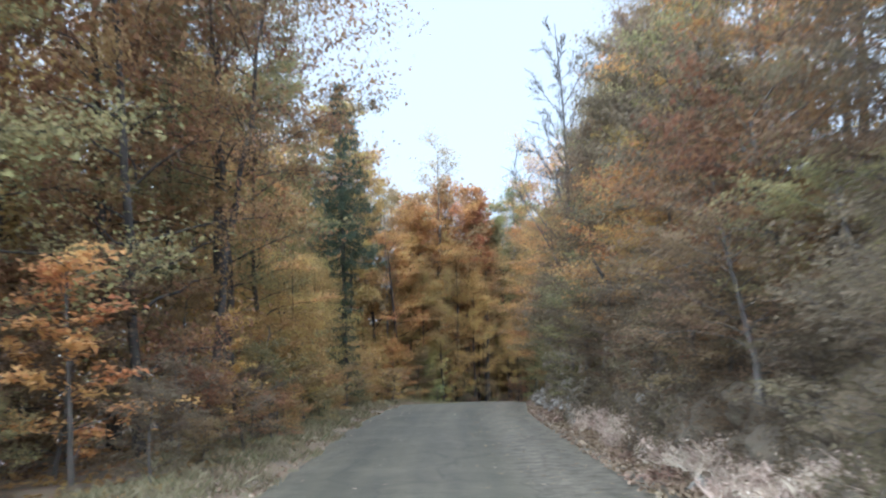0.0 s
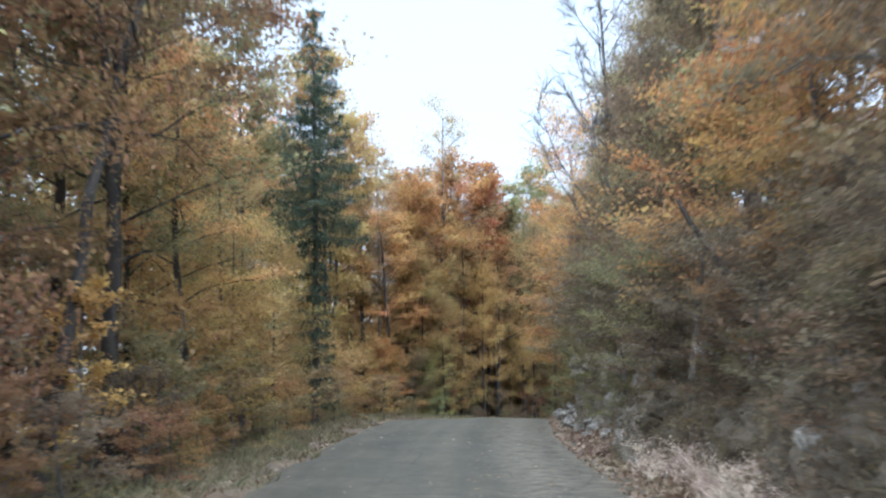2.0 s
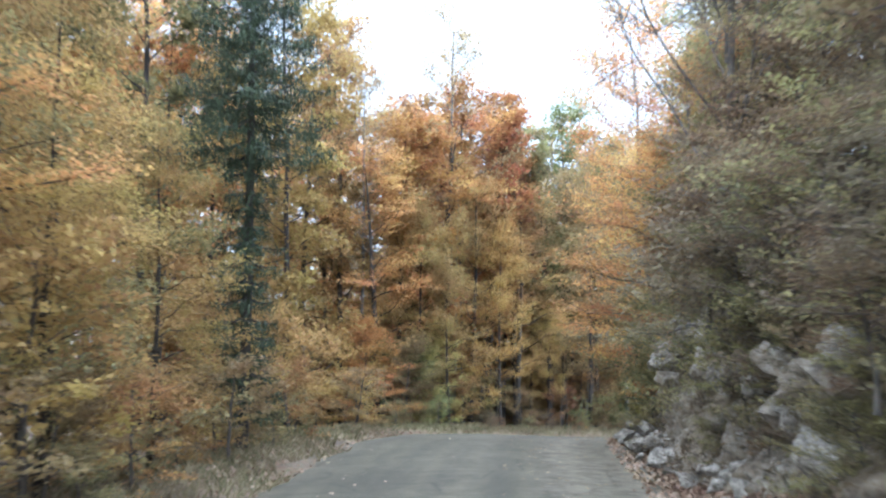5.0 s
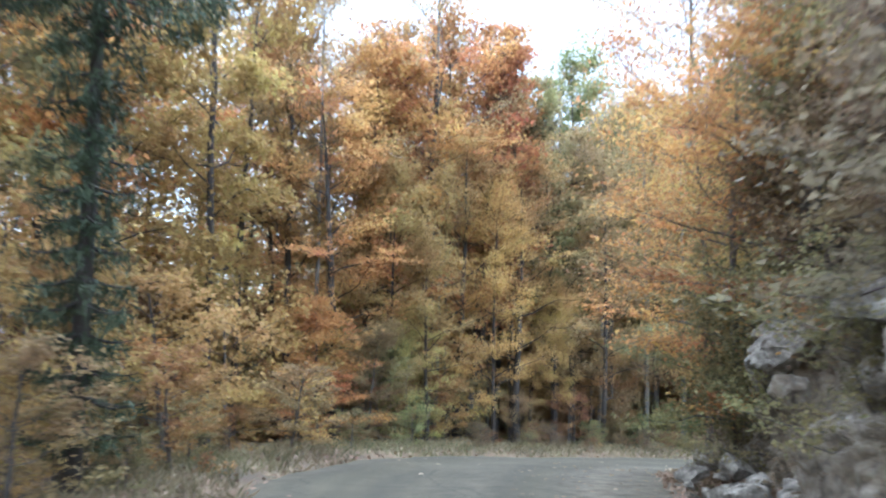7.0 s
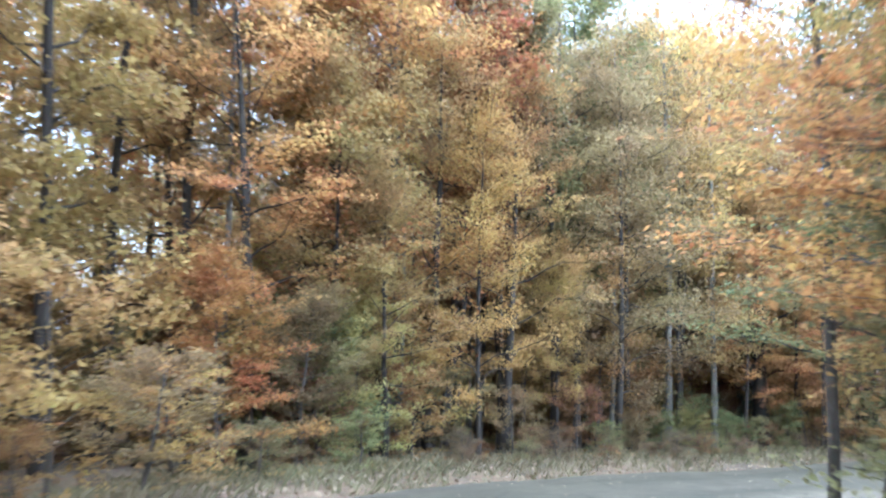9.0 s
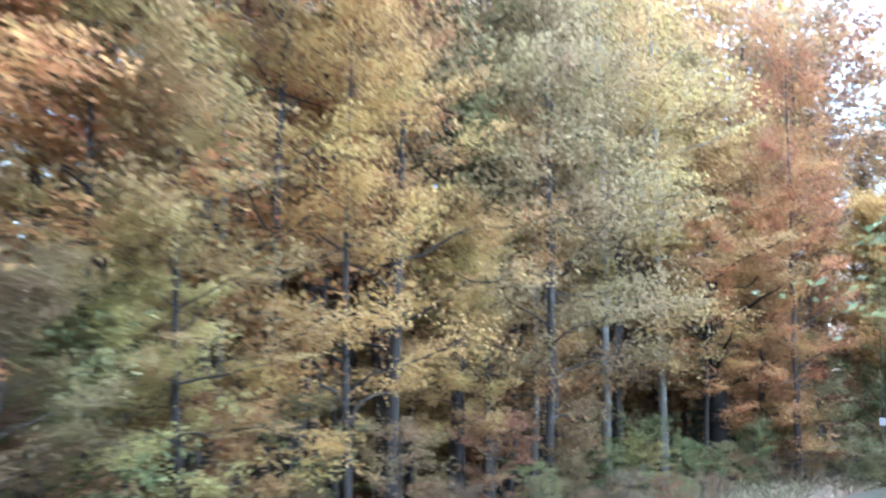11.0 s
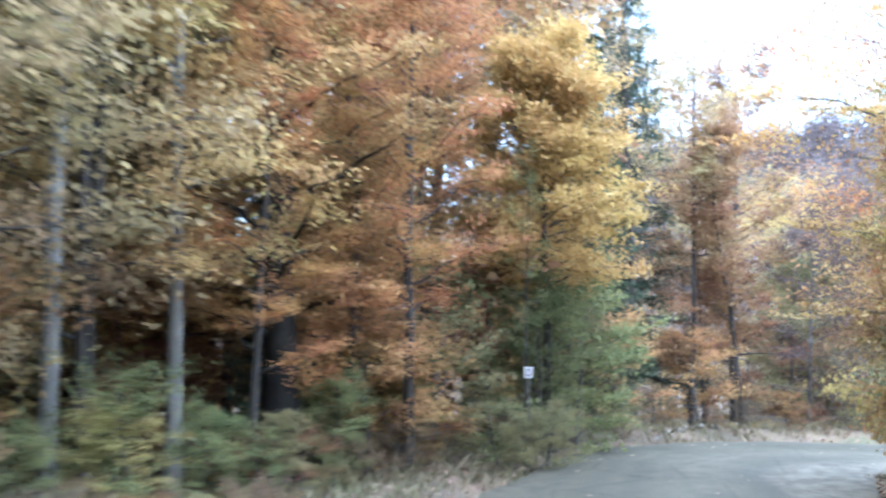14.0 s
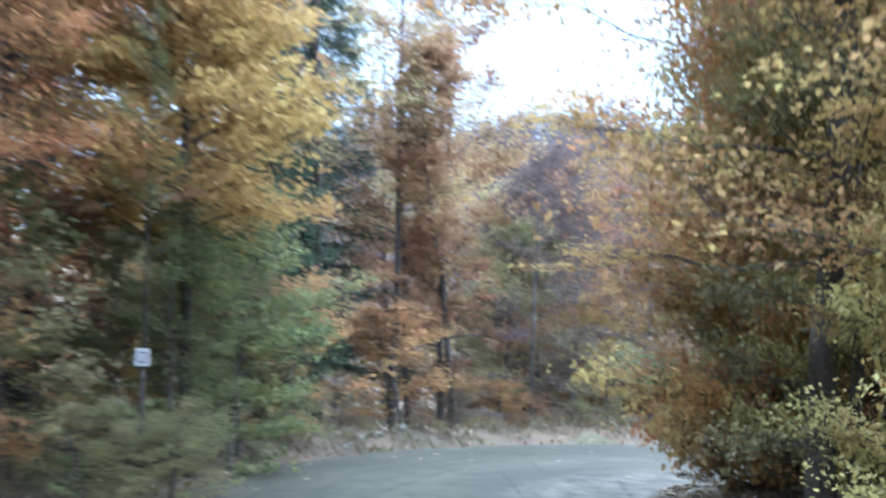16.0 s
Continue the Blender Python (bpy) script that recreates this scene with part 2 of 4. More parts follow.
# ---------------------------------------------------------------- helpers for meshes
def mesh_of(name, verts, faces, mat, smooth=False):
    """verts: n x 3 array; faces: m x k array, all of one kind."""
    verts, faces = np.asarray(verts, np.float32), np.asarray(faces, np.int32)
    me = bpy.data.meshes.new(name)
    k = faces.shape[1]
    me.vertices.add(len(verts))
    me.vertices.foreach_set("co", verts.ravel())
    me.loops.add(faces.size)
    me.loops.foreach_set("vertex_index", faces.ravel())
    me.polygons.add(len(faces))
    me.polygons.foreach_set("loop_start", np.arange(0, faces.size, k, dtype=np.int32))
    me.update(calc_edges=True)
    if smooth:
        me.polygons.foreach_set("use_smooth", np.ones(len(faces), bool))
    me.materials.append(mat)
    return me


def bm_mesh(name, bm, mat):
    me = bpy.data.meshes.new(name)
    bm.to_mesh(me)
    bm.free()
    me.materials.append(mat)
    return me


def part(name, me, parent, label="", mat=None):
    ob = new(name, me)
    ob.parent = parent
    if mat is not None:
        ob.material_slots[0].link = "OBJECT"
        ob.material_slots[0].material = mat
    return tagged(ob, label)


def unit(v):
    return v / np.maximum(np.linalg.norm(v, axis=-1, keepdims=True), 1e-9)


class Tubes:
    """Collects tapered round limbs in one mesh."""

    def __init__(self, sides=5):
        self.v, self.f, self.n, self.sides = [], [], 0, sides

    def add(self, pts, radii):
        pts, k = np.asarray(pts, float), self.sides
        t = unit(np.gradient(pts, axis=0))
        ref = np.array([0.31, 0.17, 0.93]) if abs(t[0] @ np.array([0.31, 0.17, 0.93])) < 0.8 else np.array([0.93, -0.2, 0.1])
        a = unit(np.cross(t, ref))
        c = np.cross(t, a)
        ang = np.arange(k) * 2 * np.pi / k
        ring = pts[:, None, :] + np.asarray(radii)[:, None, None] * (np.cos(ang)[None, :, None] * a[:, None, :] + np.sin(ang)[None, :, None] * c[:, None, :])
        self.v.append(ring.reshape(-1, 3))
        for i in range(len(pts) - 1):
            for j in range(k):
                p, q = self.n + i * k + j, self.n + i * k + (j + 1) % k
                self.f.append((p, q, q + k, p + k))
        self.n += len(pts) * k

    def join(self, other):
        self.f += [tuple(i + self.n for i in q) for q in other.f]
        self.v += other.v
        self.n += other.n

    def mesh(self, name, mat):
        return mesh_of(name, np.concatenate(self.v), np.array(self.f), mat, True)


def leaf_cards(centres, size, flat, rng, droop=0.0, broad=0.42, three=False):
    """Small pointed leaves, one four-cornered face each; flat 0..1: how level they lie."""
    n = len(centres)
    nor = rng.normal(size=(n, 3)) * (1 - flat)
    nor[:, 2] += flat * 1.2 + 0.15
    nor = unit(nor)
    d = unit(np.cross(nor, rng.normal(size=(n, 3))))
    e = np.cross(nor, d)
    s = size * rng.uniform(0.55, 1.35, (n, 1))
    tip = d * s
    tip[:, 2] -= droop * s[:, 0]
    side = e * s * broad
    if three:
        v = np.stack([centres - tip * 0.4 + side, centres + tip * 0.7, centres - tip * 0.25 - side], 1)
        return v.reshape(-1, 3), np.arange(3 * n).reshape(-1, 3)
    v = np.stack([centres - tip * 0.5, centres + side, centres + tip * 0.62, centres - side], 1)
    v[:, 2, 2] -= 0.12 * s[:, 0]
    return v.reshape(-1, 3), np.arange(4 * n).reshape(-1, 4)


# ---------------------------------------------------------------- the lie of the land
HALF = 2.25                                   # half the road's width
line = [(-1.2, -40.0, 0.0), (-0.6, -20.0, 0.0), (-0.1, -4.0, 0.0)]
line += [(0.02, 4.0, 0.0), (0.05, 12.0, 0.0), (0.05, 20.0, 0.0), (0.12, 26.0, 0.0)]
line += [(row[1], row[2], min(0.0, row[3] - 1.28)) for row in DRIVE if row[0] > 10.6]
ex, ey, ez = line[-1]
ux, uy = math.sin(radians(46.8)), math.cos(radians(46.8))
for s in (1.5, 3.0, 4.5, 6.0, 7.3):
    line.append((ex + ux * s, ey + uy * s, ez - 0.03 * s))
R = 4.2
ax, ay = ex + ux * 7.3 + uy * R, ey + uy * 7.3 - ux * R
for a in range(10, 91, 10):
    q = radians(a)
    line.append((ax + R * (ux * math.sin(q) - uy * math.cos(q)), ay + R * (uy * math.sin(q) + ux * math.cos(q)), ez - 0.12 - 0.055 * R * q))
px, py, pz = line[-1]
vx, vy = px - line[-2][0], py - line[-2][1]
vl = math.hypot(vx, vy)
for s in (4, 10, 20, 40):
    line.append((px + vx / vl * s, py + vy / vl * s, pz - 0.06 * s))
LINE = np.array(line)
# evened-out centre line, a point every half metre
cum = np.concatenate([[0], np.cumsum(np.hypot(*np.diff(LINE[:, :2], axis=0).T))])
S = np.arange(0, cum[-1], 0.5)
MID = np.stack([np.interp(S, cum, LINE[:, k]) for k in range(3)], 1)
for _ in range(6):
    MID[1:-1] = (MID[:-2] + 2 * MID[1:-1] + MID[2:]) / 4
TAN = unit(np.gradient(MID[:, :2], axis=0))
RIGHT = np.stack([TAN[:, 1], -TAN[:, 0]], 1)


def s_at(y):
    """The first place along the line where the road reaches y."""
    return float(S[np.argmax(MID[:, 1] > y)])


S_ROCK_END = s_at(34.5)


def side_of(p):
    """Signed distance from the centre line (right positive), the place along it and the road's height there."""
    p = np.asarray(p, float).reshape(-1, 2)
    out = np.empty((len(p), 3))
    for i in range(0, len(p), 4000):
        d = p[i:i + 4000, None, :] - MID[None, :, :2]
        k = np.argmin((d ** 2).sum(2), axis=1)
        dd = d[np.arange(len(k)), k]
        out[i:i + 4000, 0] = np.sign((dd * RIGHT[k]).sum(1)) * np.hypot(dd[:, 0], dd[:, 1])
        out[i:i + 4000, 1] = S[k]
        w = 1.0 / ((d ** 2).sum(2) + 0.05) ** 3
        out[i:i + 4000, 2] = (w * MID[None, :, 2]).sum(1) / w.sum(1)
    return out


def smooth(a, b, x):
    t = np.clip((x - a) / (b - a), 0, 1)
    return t * t * (3 - 2 * t)


def lumps(x, y, scale, seed=0.0):
    return (np.sin(x * scale + 1.7 * seed) * np.cos(y * scale * 1.13 + seed) + 0.6 * np.sin(x * scale * 2.3 + y * scale * 1.9 + seed * 3)
            + 0.4 * np.cos(y * scale * 3.7 - x * scale * 3.1 + seed))


def land(x, y):
    x, y = np.asarray(x, float), np.asarray(y, float)
    so = side_of(np.stack([x.ravel(), y.ravel()], 1))
    d, s, z = (so[:, k].reshape(x.shape) for k in range(3))
    out = np.abs(d)
    left = d < 0
    h = z - 0.06 * (out < HALF + 0.15)
    # outer side: a low verge, then the ground falls away
    fall = -0.04 * smooth(2.6, 5, out) - 0.28 * np.clip(out - 5.5, 0, 26) * smooth(5, 12, out)
    verge = 0.10 * smooth(HALF, 3.1, out) * (1 - smooth(3.4, 5.0, out))
    # inner side: the cutting, steep to about three metres, then a wooded slope
    cut = 1 - smooth(32.5, 40.5, y + 0.25 * np.clip(x - 4, 0, 30))
    rise = cut * (2.9 * smooth(2.75, 3.9, out) + 0.55 * np.clip(out - 3.6, 0, 22)) + (1 - cut) * (0.5 * smooth(2.6, 4.0, out) + 0.22 * np.clip(out - 4, 0, 14))
    h = h + np.where(left, fall + verge, rise * smooth(2.5, 2.9, out))
    h = h + 0.09 * lumps(x, y, 0.9, 1) * smooth(2.6, 4.5, out) + 0.5 * lumps(x, y, 0.11, 2) * smooth(10, 40, out)
    # the valley and the far wooded hill
    far = np.hypot(x - 7, y - 44)
    h = np.where(far > 60, h * (1 - smooth(60, 120, far)) - 9 * smooth(60, 120, far), h)
    az = np.degrees(np.arctan2(x - 7, y - 44))
    hill = smooth(75, 235, far) * (1 - 0.55 * smooth(330, 900, far)) * np.exp(-((az - 56) / 42) ** 2)
    return h + hill * (40 + 3 * lumps(x, y, 0.03, 4)) + 6 * smooth(300, 900, far) * lumps(x, y, 0.006, 1)


def stretch(lo, hi, step, limit):
    v = list(np.arange(lo, hi + 1e-6, step))
    g, a, b = step, lo, hi
    while b < limit:
        g *= 1.22
        a, b = a - g, b + g
        v = [a] + v + [b]
    return np.array(v)


gx, gy = stretch(-16, 34, 0.45, 2500), stretch(-12, 72, 0.45, 2500)
GX, GY = np.meshgrid(gx, gy, indexing="ij")
GZ = land(GX, GY)
idx = np.arange(GX.size).reshape(GX.shape)
ground = new("ground", mesh_of("ground", np.stack([GX.ravel(), GY.ravel(), GZ.ravel()], 1),
                               np.stack([idx[:-1, :-1].ravel(), idx[1:, :-1].ravel(), idx[1:, 1:].ravel(), idx[:-1, 1:].ravel()], 1), FLOOR, True))
tagged(ground, "leaf-strewn forest floor falling away from the road", "ground", kind="structure")


def height(x, y):
    return float(land(np.array([x]), np.array([y]))[0])


# the road: slightly crowned, with ragged edges
nc = 23
S2 = np.arange(0, S[-1], 0.2)
rows, across = [], []
for t in S2:
    k = min(int(t / 0.5), len(S) - 2)
    w = t / 0.5 - k
    m, rt = MID[k] * (1 - w) + MID[k + 1] * w, RIGHT[k] * (1 - w) + RIGHT[k + 1] * w
    ragged = [0.16 * noise.noise(Vector((t * 0.6, q, 0))) + 0.10 * noise.noise(Vector((t * 2.3, q, 5))) + 0.05 * noise.noise(Vector((t * 6.0, q, 9))) for q in (1.5, 7.5)]
    pinch = 0.75 * math.exp(-((t - 96.5) / 3.2) ** 4)                 # the inner edge is overgrown in the bend
    for j in range(nc):
        u = j / (nc - 1)
        o = -(HALF + ragged[0]) + u * (2 * HALF + ragged[0] + ragged[1] - pinch)
        crown = 0.05 * (1 - (2 * u - 1) ** 2) - (0.07 if j in (0, nc - 1) else 0.0)
        ruts = -0.012 * (math.exp(-((o + 0.8) / 0.3) ** 2) + math.exp(-((o - 0.8) / 0.3) ** 2))
        dips = 0.012 * math.sin(o * 2.1 + t * 0.6) * math.sin(t * 0.45)
        rows.append((m[0] + rt[0] * o, m[1] + rt[1] * o, m[2] + crown + dips + ruts))
        across.append((u, t))
ri = np.arange(len(rows)).reshape(len(S2), nc)
road_me = mesh_of("road", np.array(rows), np.stack([ri[:-1, :-1].ravel(), ri[:-1, 1:].ravel(), ri[1:, 1:].ravel(), ri[1:, :-1].ravel()], 1), ASPHALT, True)
road_me.attributes.new("across", "FLOAT", "POINT").data.foreach_set("value", np.array(across, np.float32)[:, 0].copy())
road_me.attributes.new("along", "FLOAT", "POINT").data.foreach_set("value", np.array(across, np.float32)[:, 1].copy())
road = tagged(new("road", road_me), "narrow worn grey asphalt road, dusty towards its edges", "road", kind="structure")


# the rock face of the cutting
def rough(p, octaves):
    v, a, f = 0.0, 1.0, 1.0
    for _ in range(octaves):
        v += a * (1 - 2 * abs(noise.noise(Vector(p) * f)))
        a, f = a * 0.5, f * 2.1
    return v


fs = np.arange(s_at(-10), S_ROCK_END + 4.0, 0.1)
us = np.linspace(0, 1, 42)
fv = []
for s in fs:
    k = min(int(s / 0.5), len(S) - 2)
    w = s / 0.5 - k
    m, rt, tn = MID[k] * (1 - w) + MID[k + 1] * w, RIGHT[k], TAN[k]
    end = float(smooth(S_ROCK_END + 4.0, S_ROCK_END - 1.0, s))
    top = (2.5 + 0.5 * math.sin(s * 0.37) + 0.35 * math.sin(s * 0.9 + 1)) * (0.25 + 0.75 * end)
    for u in us:
        o = 2.62 + 1.15 * u ** 1.5 + 0.14 * math.sin(s * 0.8) + (1 - end) * 0.8
        z = m[2] - 0.15 + (top + 0.15) * u
        x, y = m[0] + rt[0] * o, m[1] + rt[1] * o
        q = rough((x * 1.1, y * 1.1, z * 1.5), 5) * 0.2
        slant = z + 0.6 * y + 0.15 * noise.noise(Vector((x, y, z)))
        q += (0.13 * (noise.cell(Vector((x * 1.6, y * 1.9, slant * 2.2))) - 0.5) + 0.09 * (noise.cell(Vector((x * 4, y * 4.5, slant * 5))) - 0.5)) * min(1, 3 * u)
        o -= q * (0.35 + 0.65 * math.sin(min(u * 1.25, 1) * math.pi))
        fv.append((m[0] + rt[0] * o, m[1] + rt[1] * o, z + 0.06 * noise.noise(Vector((x, y * 2, z * 2)))))
fv = np.array(fv).reshape(len(fs), len(us), 3)
turn_to_rock = int(np.argmax(fv[:, 0, 1] > 20.5))
EARTH = rock_material("earthy_bank", 0.66, 0.75)
for name, part_of, mat, label in (("earth_bank", fv[:turn_to_rock + 1], EARTH, "steep earthy roadside bank with stones showing through"),
                                  ("rock_face", fv[turn_to_rock:], ROCK_SOIL, "grey limestone cutting with soil and moss in its clefts")):
    fi = np.arange(part_of.shape[0] * len(us)).reshape(part_of.shape[0], len(us))
    ob = new(name, mesh_of(name, part_of.reshape(-1, 3), np.stack([fi[:-1, :-1].ravel(), fi[1:, :-1].ravel(), fi[1:, 1:].ravel(), fi[:-1, 1:].ravel()], 1), mat))
    tagged(ob, label, "bank", kind="structure")
# dry grass and creepers hanging over the bank
tufts = np.random.default_rng(21)
n = 90000
a = np.where(tufts.random(n) < 0.75, tufts.integers(0, turn_to_rock, n), tufts.integers(0, len(fs), n))
b = (len(us) * tufts.random(n) ** 0.8).astype(int)
keep = np.array([noise.noise(Vector(fv[p, q]) * 1.3) for p, q in zip(a, b)]) > -0.12
root = fv[a[keep], b[keep]]
n = len(root)
d = np.stack([-0.55 + tufts.normal(0, 0.3, n), tufts.normal(0, 0.5, n), 0.25 + tufts.normal(0, 0.5, n)], 1)
h = tufts.uniform(0.03, 0.12, (n, 1))
w = unit(np.cross(d, tufts.normal(size=(n, 3)))) * 0.0018
v = np.stack([root - w, root + w, root + d * h * 0.6 + w, root + d * h - np.array([0, 0, 0.3]) * h], 1)
tagged(new("bank_grass", mesh_of("bank_grass", v.reshape(-1, 3), np.arange(4 * n).reshape(-1, 4), LEAF["dusky"])), "dry grass and creepers hanging over the bank", "grass", kind="stuff")

# small-leaved creepers and seedlings covering the earth bank
n = 60000
a, b = tufts.integers(0, len(fs), n), (len(us) * (0.06 + 0.94 * tufts.random(n))).astype(int)
cover = np.array([noise.noise(Vector(fv[p, q]) * 1.1 + Vector((7, 3, 1))) for p, q in zip(a, b)]) > np.where(a < turn_to_rock, -0.25, 0.12)
root = fv[a[cover], b[cover]]
out = np.abs(tufts.normal(0, 0.09, len(root)))[:, None] * np.array([-0.9, 0, 0.45])
v, f = leaf_cards(root + out + tufts.normal(0, 0.05, (len(root), 3)), 0.036, 0.3, tufts, 0.2, 0.4)
tagged(new("bank_creeper", mesh_of("bank_creeper", v, f, LEAF["dusky"])), "dull green and brown creepers covering the bank", "creeper", kind="stuff")


# ---------------------------------------------------------------- trees
def tree_shape(seed, tall=8.0, spread=2.4, base=1.6, limbs=22, sprays=10, leaves=42, leaf=0.11, flat=0.55, top=0.35, lean=0.03, girth=0.08, twigs=True, three=True, layer=0.45, rise=0.0):
    """Meshes of a broad-leaved tree: trunk, branches, crown. top: how wide the crown stays near its tip."""
    rng = np.random.default_rng(seed)
    ts = np.linspace(0, 1, 12)
    bend = np.cumsum(rng.normal(0, lean, (12, 2)), 0) * tall * 0.1
    tp = np.stack([bend[:, 0] + lean * tall * ts * rng.normal(), bend[:, 1] + lean * tall * ts * rng.normal(), ts * tall], 1)
    tp[0, 2] = -0.35
    tr = girth * (1 - ts) ** 0.8 + 0.012
    tr[0] *= 1.45
    trunk = Tubes(9)
    trunk.add(tp, tr)
    br, tw, cl = Tubes(4), Tubes(3), []
    for i in range(limbs):
        h = base + (tall - base) * ((i + rng.random()) / limbs) ** 0.9
        f = h / tall
        at = np.array([np.interp(f, ts, tp[:, k]) for k in range(3)])
        g = (h - base) / (tall - base)
        prof = (np.sin(np.pi * min(1, 0.18 + 0.82 * g)) ** 0.7) * (1 - g) + (top + 0.35 * (1 - g)) * g
        prof = max(prof, 0.18)
        ln = spread * (0.45 + 0.75 * prof) * rng.uniform(0.65, 1.2) * (1 if g < 0.85 else 0.7)
        az = i * 2.4 + rng.normal(0, 0.4)
        up = rng.uniform(0.1, 0.45) + 0.7 * g + rise
        d = unit(np.array([math.cos(az), math.sin(az), up]))
        q = np.linspace(0, 1, 6)[:, None]
        pts = at + d * ln * q + np.array([0, 0, -0.12 * ln]) * q ** 2 + np.cumsum(rng.normal(0, 0.075, (6, 3)), 0) * ln * 0.5
        r0 = max(0.008, np.interp(f, ts, tr) * 0.32)
        br.add(pts, np.linspace(r0, 0.004, 6))
        for j in range(sprays):
            w = 0.28 + 0.72 * (j + rng.random()) / sprays
            o = np.array([np.interp(w, q[:, 0], pts[:, k]) for k in range(3)])
            sd = unit(d + rng.normal(0, 0.75, 3) * np.array([1, 1, 0.45]))
            sl = spread * rng.uniform(0.16, 0.42)
            tip = o + sd * sl
            if twigs:
                tw.add(np.stack([o, tip]), [0.006, 0.002])
            t = rng.random((leaves, 1)) ** 0.7
            c = o + sd * sl * 1.1 * t + rng.normal(0, 1, (leaves, 3)) * np.array([1, 1, layer]) * sl * 0.3
            cl.append(c)
    v, f = leaf_cards(np.concatenate(cl), leaf, flat, rng, 0.15, 0.46 if three else 0.36, three)
    if twigs:
        br.join(tw)
    return trunk.mesh("trunk", BARK), br.mesh("branchwork", BARK), mesh_of("crown", v, f, LEAF["ochre"])


def fir_shape(seed, tall=14.0, spread=3.0, base=0.9, whorls=36, needles=420, leaf=0.16, low=4.9):
    rng = np.random.default_rng(seed)
    trunk = Tubes(9)
    ts = np.linspace(0, 1, 8)
    trunk.add(np.stack([0.05 * np.sin(ts * 5), 0.04 * np.cos(ts * 4), ts * tall - 0.3], 1), 0.17 * (1 - ts) + 0.012)
    br, cl = Tubes(4), []
    for i in range(whorls):
        g = (i + 0.3 * rng.random()) / whorls
        h = base + (tall - base) * g
        for j in range(6 if g < 0.75 else 4):
            ln = spread * (1 - g) ** 0.8 * rng.uniform(0.6, 1.12) + 0.2
            if h < low:
                ln *= 0.3
            az = j * 1.05 + i * 0.6 + rng.normal(0, 0.2)
            d = np.array([math.cos(az), math.sin(az), 0.0])
            q = np.linspace(0, 1, 6)[:, None]
            pts = np.array([0, 0, h]) + d * ln * q + np.array([0, 0, -0.42 * ln]) * q + np.array([0, 0, 0.30 * ln]) * q ** 2.2
            br.add(pts, np.linspace(0.025 * (1 - g) + 0.008, 0.004, 6))
            n = int(needles * (0.3 + 0.7 * ln / spread) * (0.45 if h < low else 1))
            w = rng.random(n) ** 0.75
            o = np.stack([np.interp(w, q[:, 0], pts[:, k]) for k in range(3)], 1)
            side = np.array([-d[1], d[0], 0])
            o += side * rng.normal(0, 1, (n, 1)) * (0.13 * ln * (1.25 - w))[:, None] + rng.normal(0, 0.05, (n, 3))
            o[:, 2] -= np.abs(rng.normal(0, 0.10, n))
            cl.append(o)
    v, f = leaf_cards(np.concatenate(cl), leaf, 0.35, rng, 0.45, 0.11, True)
    return trunk.mesh("trunk", BARK_DARK), br.mesh("branchwork", BARK_DARK), mesh_of("crown", v, f, LEAF["fir"])


def bare_shape(seed, tall=12.0, spread=4.0):
    """A leafless tree of rising limbs and fine twigs."""
    rng = np.random.default_rng(seed)
    ts = np.linspace(0, 1, 14)
    tp = np.stack([0.25 * np.sin(ts * 3), 0.2 * np.sin(ts * 4 + 1), ts * tall], 1)
    trunk, br = Tubes(8), Tubes(4)
    trunk.add(tp, 0.075 * (1 - ts) + 0.01)
    for i in range(26):
        f = 0.3 + 0.68 * i / 26
        at = np.array([np.interp(f, ts, tp[:, k]) for k in range(3)])
        az = i * 2.4
        d = unit(np.array([math.cos(az), math.sin(az), 1.2]))
        ln = spread * (1.15 - f) * rng.uniform(0.8, 1.5)
        q = np.linspace(0, 1, 6)[:, None]
        pts = at + d * ln * q + np.array([0, 0, 0.25 * ln]) * q ** 2 + np.cumsum(rng.normal(0, 0.05, (6, 3)), 0) * ln * 0.5
        br.add(pts, np.linspace(0.026 * (1.1 - f) + 0.007, 0.007, 6))
        for j in range(9):
            w = 0.25 + 0.75 * rng.random()
            o = np.array([np.interp(w, q[:, 0], pts[:, k]) for k in range(3)])
            sd = unit(d + rng.normal(0, 0.6, 3))
            sl = ln * rng.uniform(0.2, 0.45)
            br.add(np.stack([o, o + sd * sl * 0.5 + rng.normal(0, 0.03, 3), o + sd * sl]), [0.009, 0.007, 0.005])
            for _ in range(6):
                sd2 = unit(sd + rng.normal(0, 0.6, 3))
                o2 = o + sd * sl * rng.uniform(0.3, 1)
                br.add(np.stack([o2, o2 + sd2 * sl * 0.3, o2 + sd2 * sl * 0.5]), [0.006, 0.005, 0.004])
    return trunk.mesh("trunk", BARK), br.mesh("branchwork", BARK)


